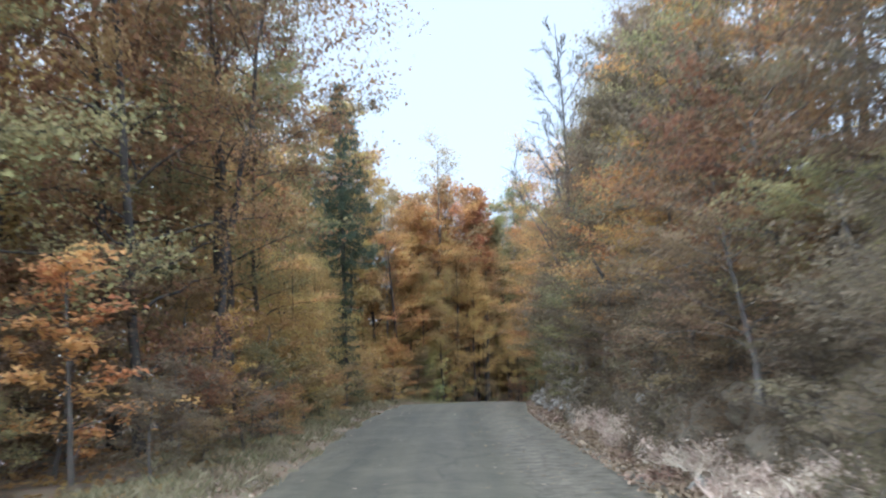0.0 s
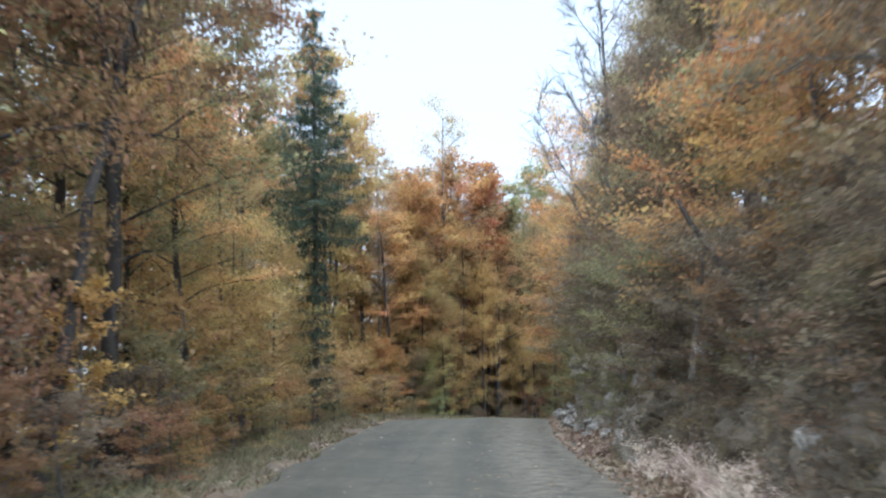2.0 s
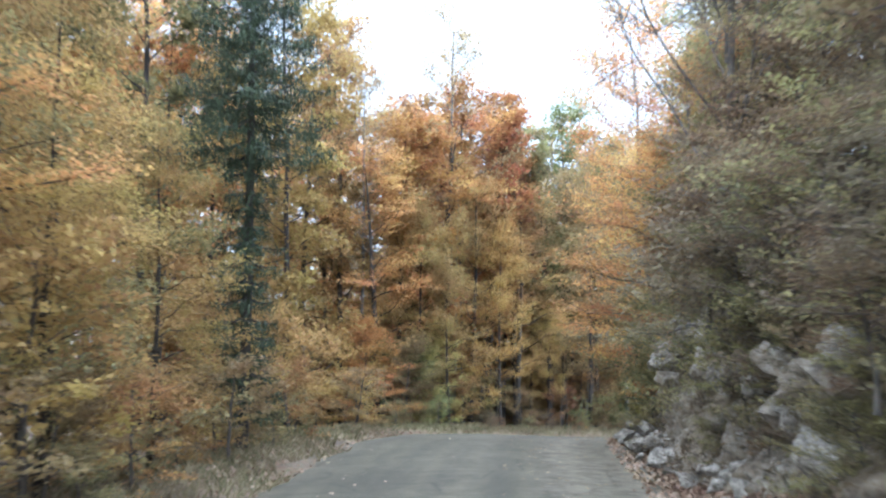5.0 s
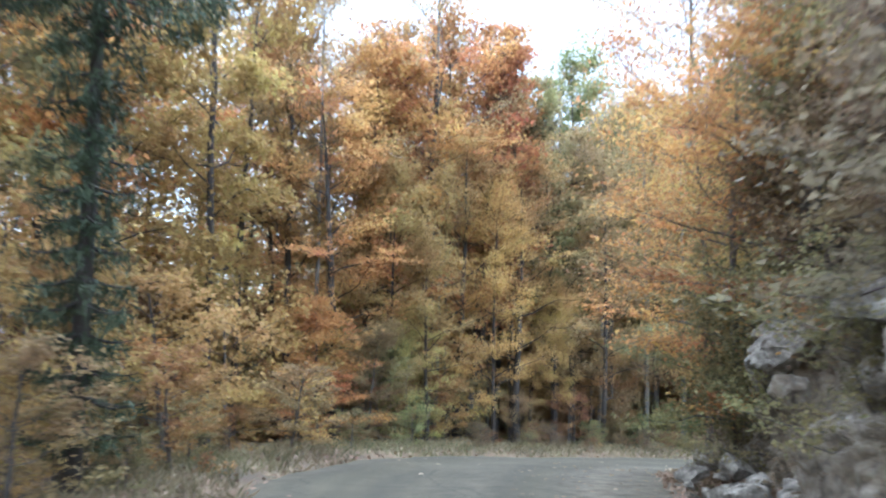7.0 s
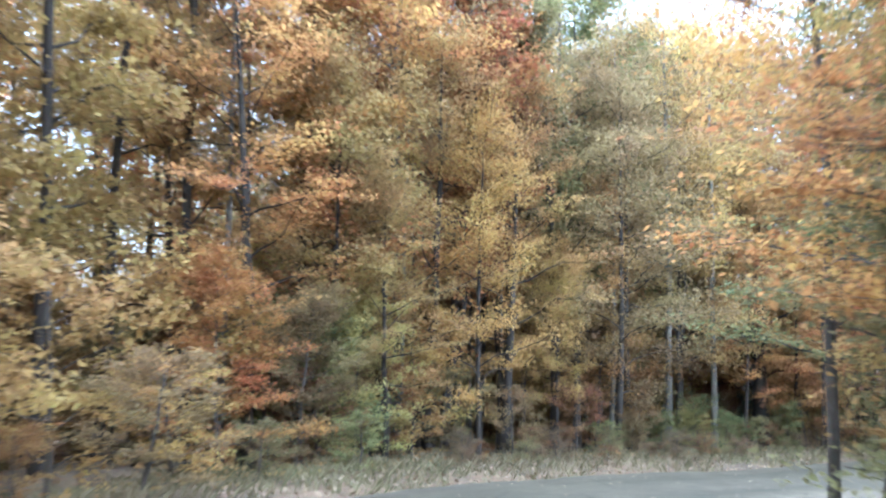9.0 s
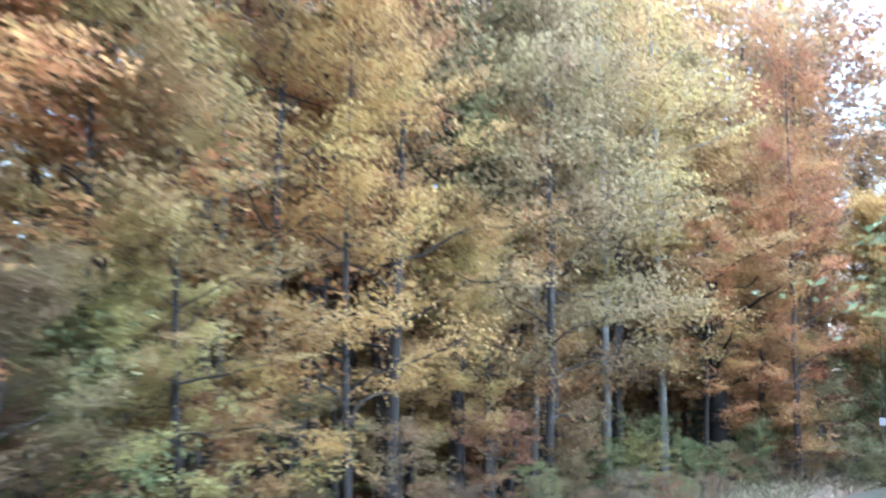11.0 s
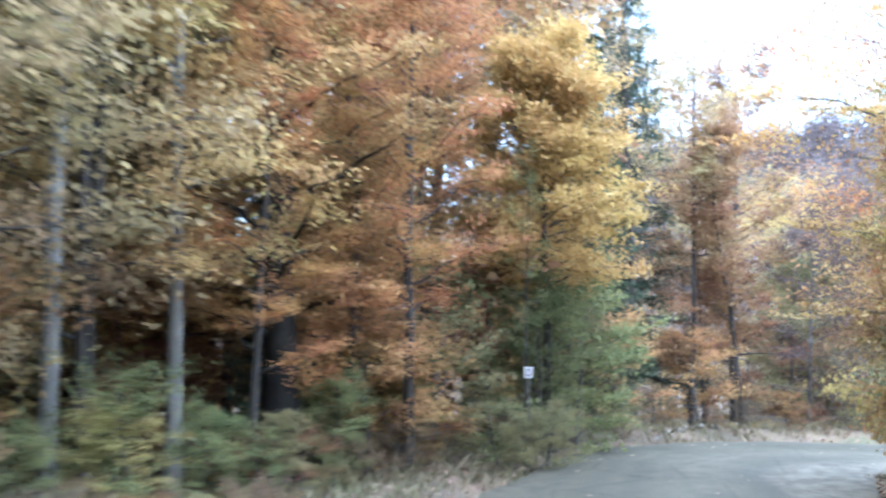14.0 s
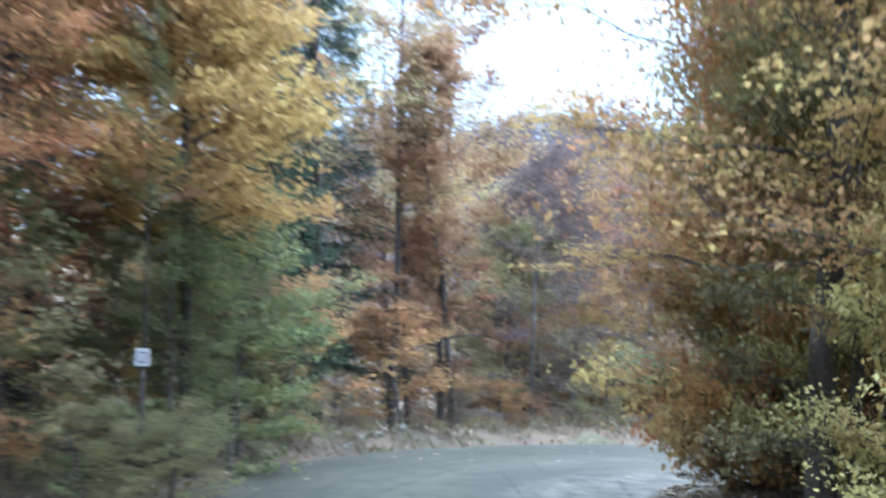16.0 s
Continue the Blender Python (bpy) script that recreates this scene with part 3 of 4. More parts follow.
SHAPES = {
    "beech": [tree_shape(s, 9.0, 2.5, 1.5, 28, 10, 62, 0.088, 0.6) for s in (11, 12, 13)],
    "tall": [tree_shape(s, 10.0, 1.9, 2.4, 28, 9, 60, 0.092, 0.5, 0.3) for s in (21, 22, 23)],
    "round": [tree_shape(s, 7.0, 2.3, 1.8, 28, 11, 84, 0.072, 0.5, 0.5) for s in (31, 32)],
    "thin": [tree_shape(s, 9.0, 1.5, 3.6, 18, 8, 38, 0.052, 0.5, 0.4, girth=0.075, three=False) for s in (41, 42)],
    "shrub": [tree_shape(s, 2.6, 1.2, 0.15, 18, 7, 30, 0.068, 0.45, 0.6, 0.06, 0.035, twigs=False) for s in (51, 52, 53)],
    "near": [tree_shape(s, 12.0, 3.1, 0.9, 38, 12, 62, 0.072, 0.6, 0.35, lean=0.07, girth=0.11, three=False) for s in (15, 16)],
    "fine": [tree_shape(s, 8.0, 2.2, 1.4, 28, 10, 72, 0.064, 0.55, 0.4, three=False) for s in (17, 18)],
    "hedge": [tree_shape(s, 5.0, 1.6, 0.25, 34, 9, 66, 0.066, 0.45, 0.5, 0.05, 0.05, three=False) for s in (55, 56)],
    "back": [tree_shape(s, 9.0, 2.4, 0.7, 22, 7, 32, 0.12, 0.5, 0.4, girth=0.1, twigs=False) for s in (81, 82, 83)],
    "golden": [tree_shape(57, 5.5, 1.15, 2.2, 74, 10, 56, 0.062, 0.45, 0.75, lean=0.05, girth=0.06, three=False, layer=0.5)],
    "canopy": [tree_shape(s, 9.5, 2.5, 4.3, 24, 10, 58, 0.064, 0.5, 0.5, lean=0.09, girth=0.07, three=False) for s in (44, 45)],
    "brush": [tree_shape(s, 1.6, 0.85, 0.08, 20, 8, 44, 0.031, 0.4, 0.7, 0.08, 0.02, twigs=False) for s in (58, 59)],
    "bough": [tree_shape(s, 9.0, 2.3, 2.3, 24, 10, 84, 0.068, 0.75, 0.45, lean=0.05, girth=0.13, three=False, layer=0.17) for s in (24, 25, 26)],
    "spire": [tree_shape(s, 10.0, 1.45, 2.6, 36, 8, 30, 0.1, 0.4, 0.45, lean=0.04, girth=0.08, rise=0.9) for s in (27, 28, 29)],
    "old": [tree_shape(93, 6.0, 1.7, 1.3, 24, 9, 70, 0.066, 0.7, 0.5, lean=0.06, girth=0.25, three=False, layer=0.2)],
    "sapling": [tree_shape(s, 3.0, 0.95, 0.3, 16, 7, 22, 0.085, 0.65, 0.25, 0.03, 0.03) for s in (61, 62)],
}
FIR_SHAPES = [fir_shape(71, spread=3.9, low=6.1), fir_shape(72, 12.0, 2.2, 1.2, 30, 260, 0.16, 0.0)]
WORD = {"orange": "orange", "ochre": "ochre-yellow", "yellow": "bright yellow", "gold": "golden", "amber": "vivid orange", "dusky": "dull grey-green", "olive": "olive-green", "green": "yellowing green",
        "brown": "red-brown", "red": "rust-red", "tan": "faded tan", "lime": "yellow-green", "umber": "dull brown", "faded": "faded brown", "russet": "russet-brown"}
KIND = {"bough": ("forest_tree", "layered tree"), "spire": ("beech_tree", "slim upright tree"), "old": ("old_tree", "thick dark-stemmed tree"), "canopy": ("forest_tree", "high-crowned tree"), "golden": ("golden_tree", "dense young tree"), "brush": ("shrub", "twiggy shrub"), "beech": ("beech_tree", "spreading tree"), "tall": ("forest_tree", "tall tree"), "round": ("round_tree", "round-crowned tree"),
        "thin": ("slender_tree", "thin slender tree"), "shrub": ("shrub", "bushy shrub"), "sapling": ("sapling", "young tree"), "back": ("forest_tree", "tree"), "hedge": ("bushy_tree", "dense bushy tree"), "near": ("beech_tree", "large spreading tree"), "fine": ("beech_tree", "small-leaved tree")}
count = {}


def plant(kind, colour, x, y, tall, wide=1.0, turn=None, bark=None, z=None, place="", tilt=(0, 0)):
    """One tree of a kind, with crown colour, at x, y; tall in metres, wide: its spread against its height."""
    n = count[kind] = count.get(kind, 0) + 1
    trunk, branches, crown = SHAPES[kind][n % len(SHAPES[kind])]
    own = {"beech": 9.0, "tall": 10.0, "round": 7.0, "thin": 9.0, "shrub": 2.6, "sapling": 3.0, "back": 9.0, "hedge": 5.0, "near": 12.0, "fine": 8.0, "golden": 5.5, "brush": 1.6, "canopy": 9.5, "bough": 9.0, "spire": 10.0, "old": 6.0}[kind]
    name, word = KIND[kind]
    e = new(name)
    k = tall / own
    e.matrix_world = pose(x, y, height(x, y) - 0.05 if z is None else z, tilt[0], tilt[1], n * 77 if turn is None else turn) @ Matrix.Diagonal((k * wide, k * wide, k, 1))
    part("trunk", trunk, e, mat=bark or BARK)
    part("branchwork", branches, e, mat=bark or BARK)
    part("crown", crown, e, f"{WORD[colour]} autumn leaves", LEAF[colour])
    where = place or ("in the wood beside the road" if kind not in ("shrub", "brush") else "at the roadside")
    return tagged(e, f"{word} with {WORD[colour]} leaves {where}", "shrub" if kind in ("shrub", "brush") else "tree",
                  "roadside shrubs" if kind in ("shrub", "brush") else "trees of the autumn wood")


def plant_fir(x, y, tall, n=0, wide=1.0, turn=0):
    trunk, branches, crown = FIR_SHAPES[n]
    e = new("fir_tree")
    k = tall / (14.0, 12.0)[n]
    e.matrix_world = pose(x, y, height(x, y) - 0.05, 0, 0, turn) @ Matrix.Diagonal((k * wide, k * wide, k, 1))
    part("trunk", trunk, e)
    tagged(part("branchwork", branches, e), kind="stuff")
    part("crown", crown, e, "dark green fir needles")
    return tagged(e, "dark green fir among the autumn trees", "tree", "firs in the wood")


# outer side of the road, from behind the camera to the bend
OUTER = [
    ("near", "olive", -7.2, 12.5, 11.5, 1.1), ("beech", "olive", -6.4, 8.6, 9.0, 1.0), ("near", "brown", -4.9, 16.4, 12.5, 0.72),
    ("beech", "brown", -6.0, 19.0, 12.0, 1.0), ("bough", "olive", -4.9, 22.3, 10.5, 0.9), ("tall", "olive", -6.6, 24.5, 12.0, 1.1),
    ("near", "olive", -5.2, 24.6, 9.0, 0.8), ("tall", "ochre", -7.0, 28.6, 9.5, 1.0), ("beech", "orange", -7.4, 31.5, 8.0, 0.95),
    ("tall", "ochre", -7.8, 33.0, 11.0, 1.0), ("tall", "olive", -4.8, 32.2, 10.5, 0.75), ("back", "ochre", -9.6, 36.4, 11.0, 1.2), ("back", "ochre", -8.2, 44.6, 11.0, 1.2), ("back", "tan", -6.0, 48.6, 12.0, 1.2), ("beech", "tan", -8.8, 28.0, 11.0, 1.0),
    ("tall", "brown", -9.0, 22.0, 12.0, 1.0), ("back", "umber", -9.6, 13.8, 9.0, 1.2), ("back", "brown", -8.4, 18.4, 10.5, 1.2), ("back", "umber", -11.2, 20.0, 11.0, 1.2), ("back", "umber", -12.4, 15.6, 10.0, 1.3), ("back", "brown", -7.0, 16.0, 6.0, 1.3), ("back", "umber", -8.0, 11.4, 5.0, 1.3), ("beech", "ochre", -10.0, 17.0, 11.0, 1.0), ("tall", "ochre", -3.6, 38.9, 11.0, 0.8),
    ("beech", "ochre", -5.6, 39.0, 8.2, 1.0), ("tall", "ochre", -8.6, 38.0, 11.0, 1.0), ("beech", "orange", -6.6, 38.8, 9.5, 1.0), ("tall", "ochre", -8.2, 35.6, 10.5, 1.0), ("beech", "ochre", -7.0, 41.6, 9.5, 1.0), ("tall", "tan", -9.8, 33.4, 10.5, 1.0), ("beech", "olive", -11.0, 42.0, 10.0, 1.0),
    ("fine", "ochre", -3.7, 25.4, 3.8, 1.0), ("fine", "ochre", -3.5, 28.2, 3.8, 0.9), ("bough", "amber", -4.2, 24.2, 6.5, 0.9), ("fine", "gold", -4.3, 27.2, 5.4, 0.9),
]
for kind, colour, x, y, tall, wide in OUTER:
    plant(kind, colour, x, y, tall, wide, bark=BARK_DARK)

for x, y, t, w, c in [(-4.1, 17.8, 9.8, 1.1, "brown"), (-3.9, 20.6, 9.6, 1.1, "umber")]:
    plant("canopy", c, x, y, t, w, bark=BARK_DARK, place="beside the verge", tilt=(0, 9))
for x, y, t, c in [(-6.4, 13.9, 2.3, "umber"), (-7.4, 15.2, 3.2, "brown"), (-5.5, 14.7, 1.9, "umber"), (-7.0, 12.2, 2.0, "olive"), (-6.0, 16.6, 3.2, "umber"), (-5.3, 12.0, 1.1, "olive")]:
    plant("shrub", c, x, y, t, 1.2)
plant("sapling", "amber", -4.6, 12.9, 2.7, 1.15, place="on the grassy verge")
plant("sapling", "yellow", -3.9, 18.5, 2.2, 0.9, place="on the grassy verge")
for x, y, t, c in [(-5.6, 11.6, 1.3, "olive"), (-3.7, 14.6, 1.3, "dusky"), (-3.6, 20.5, 1.6, "olive"), (-3.9, 22.4, 2.2, "ochre"), (-3.6, 24.8, 2.3, "ochre"),
                   (-4.0, 27.4, 2.0, "olive"), (-4.2, 30.0, 2.0, "ochre"), (-3.5, 32.0, 2.0, "ochre"), (-3.3, 35.2, 2.2, "ochre"), (-4.6, 17.4, 1.9, "brown"),
                   (-3.0, 37.4, 2.0, "ochre"), (-2.5, 40.0, 2.3, "ochre"), (-5.2, 34.6, 3.0, "ochre"), (-5.6, 27.6, 3.2, "ochre"), (-5.2, 20.4, 2.8, "tan")]:
    plant("shrub", c, x, y, t, 1.1)

plant_fir(-3.0, 31.0, 10.0, 0, 0.75, 20)
plant_fir(7.8, 51.1, 4.6, 1, 0.6, 30)
plant_fir(16.9, 56.6, 9.8, 1, 0.85, 50)
plant_fir(14.6, 54.6, 6.5, 1, 0.9, 10)

# the wood outside the bend
BEND = [
    ("tall", "orange", -1.5, 43.0, 7.8, 1.1), ("spire", "russet", -2.7, 41.6, 10.0, 0.9), ("spire", "red", -0.2, 44.7, 9.5, 0.85), ("spire", "brown", -1.2, 44.4, 8.6, 1.1), ("spire", "red", 0.7, 45.3, 9.2, 1.05), ("spire", "brown", 0.9, 46.4, 8.8, 0.95), ("spire", "red", 1.8, 46.6, 8.6, 0.95), ("spire", "olive", 2.8, 47.4, 8.2, 0.9), ("beech", "orange", -0.4, 45.4, 7.6, 0.9), ("beech", "ochre", -3.2, 42.8, 7.6, 1.0),
    ("tall", "brown", 0.2, 47.4, 7.5, 1.15), ("tall", "brown", 1.4, 48.6, 8.0, 1.1), ("fine", "yellow", 1.2, 43.7, 5.0, 0.75),
    ("tall", "green", 3.8, 49.6, 9.8, 1.0), ("tall", "olive", 5.4, 51.8, 9.4, 0.9), ("back", "ochre", 4.8, 53.2, 9.0, 1.1), ("back", "tan", 6.2, 54.4, 9.0, 1.1), ("back", "ochre", 3.2, 54.2, 9.0, 1.1), ("fine", "russet", 3.2, 47.6, 5.2, 0.9), ("fine", "tan", 4.0, 47.4, 6.6, 0.9),
    ("round", "gold", -0.9, 42.2, 5.0, 0.75), ("round", "ochre", 2.7, 46.3, 3.4, 0.6), ("beech", "russet", 2.3, 48.4, 6.5, 0.85),
    ("fine", "tan", 4.6, 50.6, 8.4, 0.95), ("fine", "gold", 5.75, 49.8, 7.2, 0.72), ("tall", "tan", 7.3, 52.2, 9.2, 0.95),
    ("fine", "russet", 7.9, 51.3, 5.8, 0.85), ("fine", "red", 10.0, 52.5, 7.8, 0.62), ("fine", "russet", 8.9, 51.6, 6.4, 0.55), ("back", "brown", 7.4, 54.6, 10.5, 1.0), ("back", "ochre", 8.7, 55.6, 10.5, 1.0), ("back", "russet", 9.9, 54.8, 9.5, 0.9), ("back", "brown", 11.3, 56.6, 10.5, 1.0), ("back", "brown", 12.2, 55.8, 9.5, 1.2), ("back", "umber", 11.0, 54.6, 9.0, 1.1), ("back", "brown", 12.9, 59.0, 11.5, 1.2), ("back", "russet", 13.2, 57.6, 10.0, 0.9), ("back", "ochre", 9.6, 58.4, 11.0, 1.0), ("tall", "tan", 11.0, 55.0, 8.0, 0.9),
    ("tall", "orange", -4.6, 46.4, 10.0, 1.0), ("beech", "ochre", -6.5, 44.8, 9.4, 1.0), ("tall", "tan", -2.4, 50.0, 11.0, 1.0),
    ("tall", "olive", 6.2, 55.0, 10.0, 1.0), ("beech", "tan", 0.0, 53.0, 9.0, 1.0), ("fine", "russet", 7.9, 52.6, 7.5, 0.8), ("fine", "russet", 12.7, 54.7, 6.6, 0.85), ("fine", "brown", 11.4, 54.4, 6.6, 0.85), ("beech", "ochre", 6.2, 52.6, 9.5, 0.8), ("beech", "brown", 18.6, 55.4, 6.6, 0.8),
    ("beech", "faded", 21.0, 55.4, 4.2, 0.9), ("tall", "green", 14.4, 56.0, 7.6, 0.85), ("beech", "brown", 17.3, 54.8, 4.4, 0.9),
    ("bough", "orange", -0.34, 43.75, 8.0, 0.9), ("bough", "gold", 0.45, 44.0, 6.6, 0.8), ("bough", "russet", 1.68, 45.1, 6.2, 0.8), ("fine", "tan", 2.76, 47.4, 7.6, 0.95),
    ("bough", "amber", -1.8, 41.0, 6.4, 0.95), ("bough", "gold", -0.15, 42.1, 3.6, 0.8), ("fine", "tan", 4.2, 48.6, 6.8, 0.95), ("bough", "gold", 5.9, 50.3, 6.6, 0.9),
    ("old", "russet", 7.65, 50.5, 5.6, 0.85), ("bough", "orange", 7.1, 49.7, 4.0, 0.7), ("bough", "red", 9.1, 50.7, 5.6, 0.72), ("fine", "orange", 8.6, 50.9, 4.6, 0.8), ("spire", "brown", 17.4, 54.0, 5.0, 1.2), ("spire", "brown", 14.6, 55.6, 7.6, 0.8),
]
for kind, colour, x, y, tall, wide in BEND:
    plant(kind, colour, x, y, tall, wide, bark=BARK_BLACK if kind == "old" else BARK_DARK, place="outside the bend")
for x, y, t, c in [(-1.9, 39.6, 2.3, "orange"), (-1.2, 40.6, 2.0, "tan"), (-0.6, 42.4, 2.2, "lime"), (9.2, 51.6, 3.0, "russet")]:
    plant("hedge", c, x, y, t, 1.05, place="by the wood")
plant("thin", "green", 11.2, 51.6, 3.6, 0.5, bark=BARK_DARK, place="behind a small sign")
plant("golden", "yellow", 12.1, 52.2, 5.0, 1.0, bark=BARK_DARK, place="beyond the bend")
plant("hedge", "green", 11.75, 51.95, 2.1, 1.0, place="round a small sign")
plant("hedge", "green", 12.75, 52.9, 2.3, 1.0, place="round a small sign")
for x, y, t, b in [(5.45, 49.6, 9.0, BARK_PALE), (6.55, 50.0, 8.5, BARK_PALE), (-3.75, 41.2, 9.5, BARK_DARK), (-0.15, 44.15, 11.0, BARK), (1.9, 46.6, 9.0, BARK_DARK),
                   (3.0, 48.9, 9.5, BARK), (-1.9, 45.6, 9.0, BARK), (4.4, 48.4, 8.0, BARK_DARK), (15.7, 54.8, 7.5, BARK_DARK), (16.6, 54.4, 6.5, BARK_DARK)]:
    plant("thin", "ochre" if b is BARK_PALE else "tan", x, y, t, 0.9, bark=b, place="outside the bend")
for x, y, t, c in [(-1.2, 41.4, 1.2, "brown"), (0.2, 42.6, 1.2, "russet"), (-1.0, 41.9, 1.9, "green"), (-1.8, 41.6, 1.8, "green"), (-1.5, 42.9, 2.3, "green"), (0.6, 43.8, 1.3, "olive"), (1.8, 44.6, 1.0, "tan"),
                   (3.0, 46.0, 1.1, "brown"), (4.4, 47.6, 1.1, "tan"), (5.9, 48.9, 1.1, "green"), (7.0, 49.3, 0.6, "green"), (8.8, 50.8, 1.5, "russet"), (9.9, 51.6, 1.5, "olive"), (10.6, 52.6, 2.2, "green"),
                   (12.6, 52.4, 1.9, "green"), (13.0, 52.8, 1.6, "olive"), (-0.2, 43.6, 2.2, "ochre"), (14.2, 53.6, 1.6, "russet"), (19.0, 53.2, 1.2, "dusky"), (20.4, 52.2, 1.3, "umber"), (16.4, 54.0, 1.5, "russet")]:
    plant("shrub", c, x, y, t, 1.1)
for x, y, t, c in [(5.0, 48.1, 0.8, "green"), (5.8, 48.8, 0.9, "lime"), (6.5, 49.2, 0.8, "green"), (7.3, 49.7, 0.7, "olive"), (8.3, 50.4, 1.0, "green"), (9.3, 51.0, 0.9, "ochre"), (4.2, 47.4, 0.8, "tan")]:
    plant("hedge", c, x, y, t, 1.3, place="at the roadside")
# thin grey stems at the wood's edge
edge = np.random.default_rng(33)
for i in range(22):
    k = int((s_at(39) + i * 0.85 + 0.5 * edge.random()) / 0.5)
    o = -(4.2 + 2.6 * edge.random())
    if i < 17:
        plant("thin", (("tan", "russet", "ochre", "brown") if i < 13 else ("brown", "faded", "red", "brown"))[i % 4], MID[k, 0] + RIGHT[k, 0] * o, MID[k, 1] + RIGHT[k, 1] * o, 6.5 + 2.5 * edge.random(), 0.65, bark=BARK if i % 3 else BARK_PALE, place="outside the bend")

# brown undergrowth under the trees
for i in range(62):
    k = int((s_at(36) + i * 0.55) / 0.5)
    o = -(5.6 + 3.2 * edge.random())
    x, y = MID[k, 0] + RIGHT[k, 0] * o, MID[k, 1] + RIGHT[k, 1] * o
    plant("hedge", ("brown", "ochre", "russet", "tan", "brown", "olive")[i % 6], x, y, 2.0 + 1.6 * edge.random(), 1.1, place="under the trees")

# thickets on the falling ground behind the first trees
for i in range(84):
    k = int((s_at(37) + (i % 42) * 0.78 + 0.5 * edge.random()) / 0.5)
    o = -((8.2 if i < 42 else 11.5) + 2.6 * edge.random())
    x, y = MID[k, 0] + RIGHT[k, 0] * o, MID[k, 1] + RIGHT[k, 1] * o
    if abs(side_of([(x, y)])[0, 0]) > 7.0:
        plant("hedge", ("umber", "brown", "tan", "umber", "russet", "brown", "ochre")[i % 7], x, y, 2.2 + 1.4 * edge.random(), 1.3, place="on the slope below")

# faded wood below the bend, towards the hill
for i in range(20):
    ahead = 15 + 1.1 * i
    aside = ahead * (0.085 + 0.19 * ((i * 0.618) % 1))
    x, y = 6.93 + 0.729 * ahead + 0.685 * aside, 44.44 + 0.685 * ahead - 0.729 * aside
    g = height(x, y)
    plant("back", (("faded", "faded", "brown", "faded", "red") if i < 6 else ("faded", "brown", "faded", "faded", "faded"))[i % 5], x, y, max(1.5, 0.36 + 0.13 * ahead - g), 0.9, place="below the bend")
# weeds and low shrubs along the outer edge of the bend
for i in range(48):
    k = int((s_at(40) + i * 0.56) / 0.5)
    o = -(2.95 + 0.6 * edge.random())
    x, y = MID[k, 0] + RIGHT[k, 0] * o, MID[k, 1] + RIGHT[k, 1] * o
    plant("brush", ("umber", "dusky", "brown", "olive", "umber")[i % 5], x, y, 0.25 + 0.25 * edge.random(), 1.4, place="beside the bend")
for x, y, t in [(10.8, 51.0, 0.7), (11.05, 50.95, 0.75), (11.3, 51.25, 0.8), (10.6, 51.25, 0.8)]:
    plant("brush", "olive", x, y, t - 0.1, 1.2, place="round a small sign")

# above the cutting
INNER = [
    ("fine", "orange", 5.6, 11.4, 6.2, 0.95), ("fine", "orange", 5.5, 13.8, 5.6, 1.0), ("fine", "orange", 5.0, 16.2, 6.4, 1.15), ("fine", "umber", 5.6, 8.0, 7.0, 1.0),
    ("beech", "olive", 4.9, 19.0, 5.4, 1.1), ("round", "dusky", 4.6, 22.0, 4.6, 1.05), ("beech", "umber", 4.9, 24.5, 5.6, 1.0), ("fine", "olive", 5.0, 27.5, 5.2, 1.05),
    ("round", "dusky", 4.9, 30.2, 4.4, 1.0), ("beech", "ochre", 4.4, 33.8, 4.8, 0.9), ("fine", "umber", 5.3, 30.6, 5.0, 0.75), ("fine", "umber", 5.9, 31.8, 6.4, 1.0), ("fine", "umber", 5.6, 25.8, 6.2, 0.9), ("fine", "umber", 5.2, 28.8, 5.4, 0.85), ("fine", "ochre", 4.9, 32.6, 5.0, 0.85), ("fine", "ochre", 4.2, 35.2, 4.8, 1.0), ("bough", "green", 4.7, 37.5, 5.4, 1.1), ("beech", "olive", 5.6, 36.0, 6.0, 0.9), ("beech", "olive", 6.7, 38.4, 9.0, 0.95), ("round", "tan", 6.3, 37.4, 5.0, 0.9), ("fine", "umber", 7.4, 14.0, 8.0, 1.1),
    ("tall", "olive", 7.6, 18.5, 8.0, 1.1), ("beech", "umber", 7.2, 23.0, 6.0, 1.1), ("tall", "umber", 7.6, 28.0, 6.0, 1.1), ("tall", "umber", 7.0, 33.0, 8.5, 1.1), ("fine", "olive", 5.2, 34.2, 6.6, 1.0),
    ("tall", "orange", 8.0, 9.0, 9.0, 1.2), ("beech", "olive", 9.5, 37.0, 7.0, 1.1), ("round", "umber", 4.9, 6.0, 5.5, 1.0),
]
plant("fine", "orange", 3.4, 33.3, 4.8, 1.1, place="above the cutting")
plant("fine", "olive", 4.0, 30.5, 4.4, 1.1, place="above the cutting")
plant("canopy", "orange", 4.1, 37.3, 8.6, 0.75, place="above the cutting")
plant("fine", "umber", 4.3, 28.0, 4.6, 1.1, place="above the cutting")
plant("bough", "orange", 3.5, 32.0, 5.6, 1.4, place="leaning over the road", tilt=(0, -12))
for kind, colour, x, y, tall, wide in INNER:
    plant(kind, colour, x, y, tall, wide, place="on the bank above the cutting")
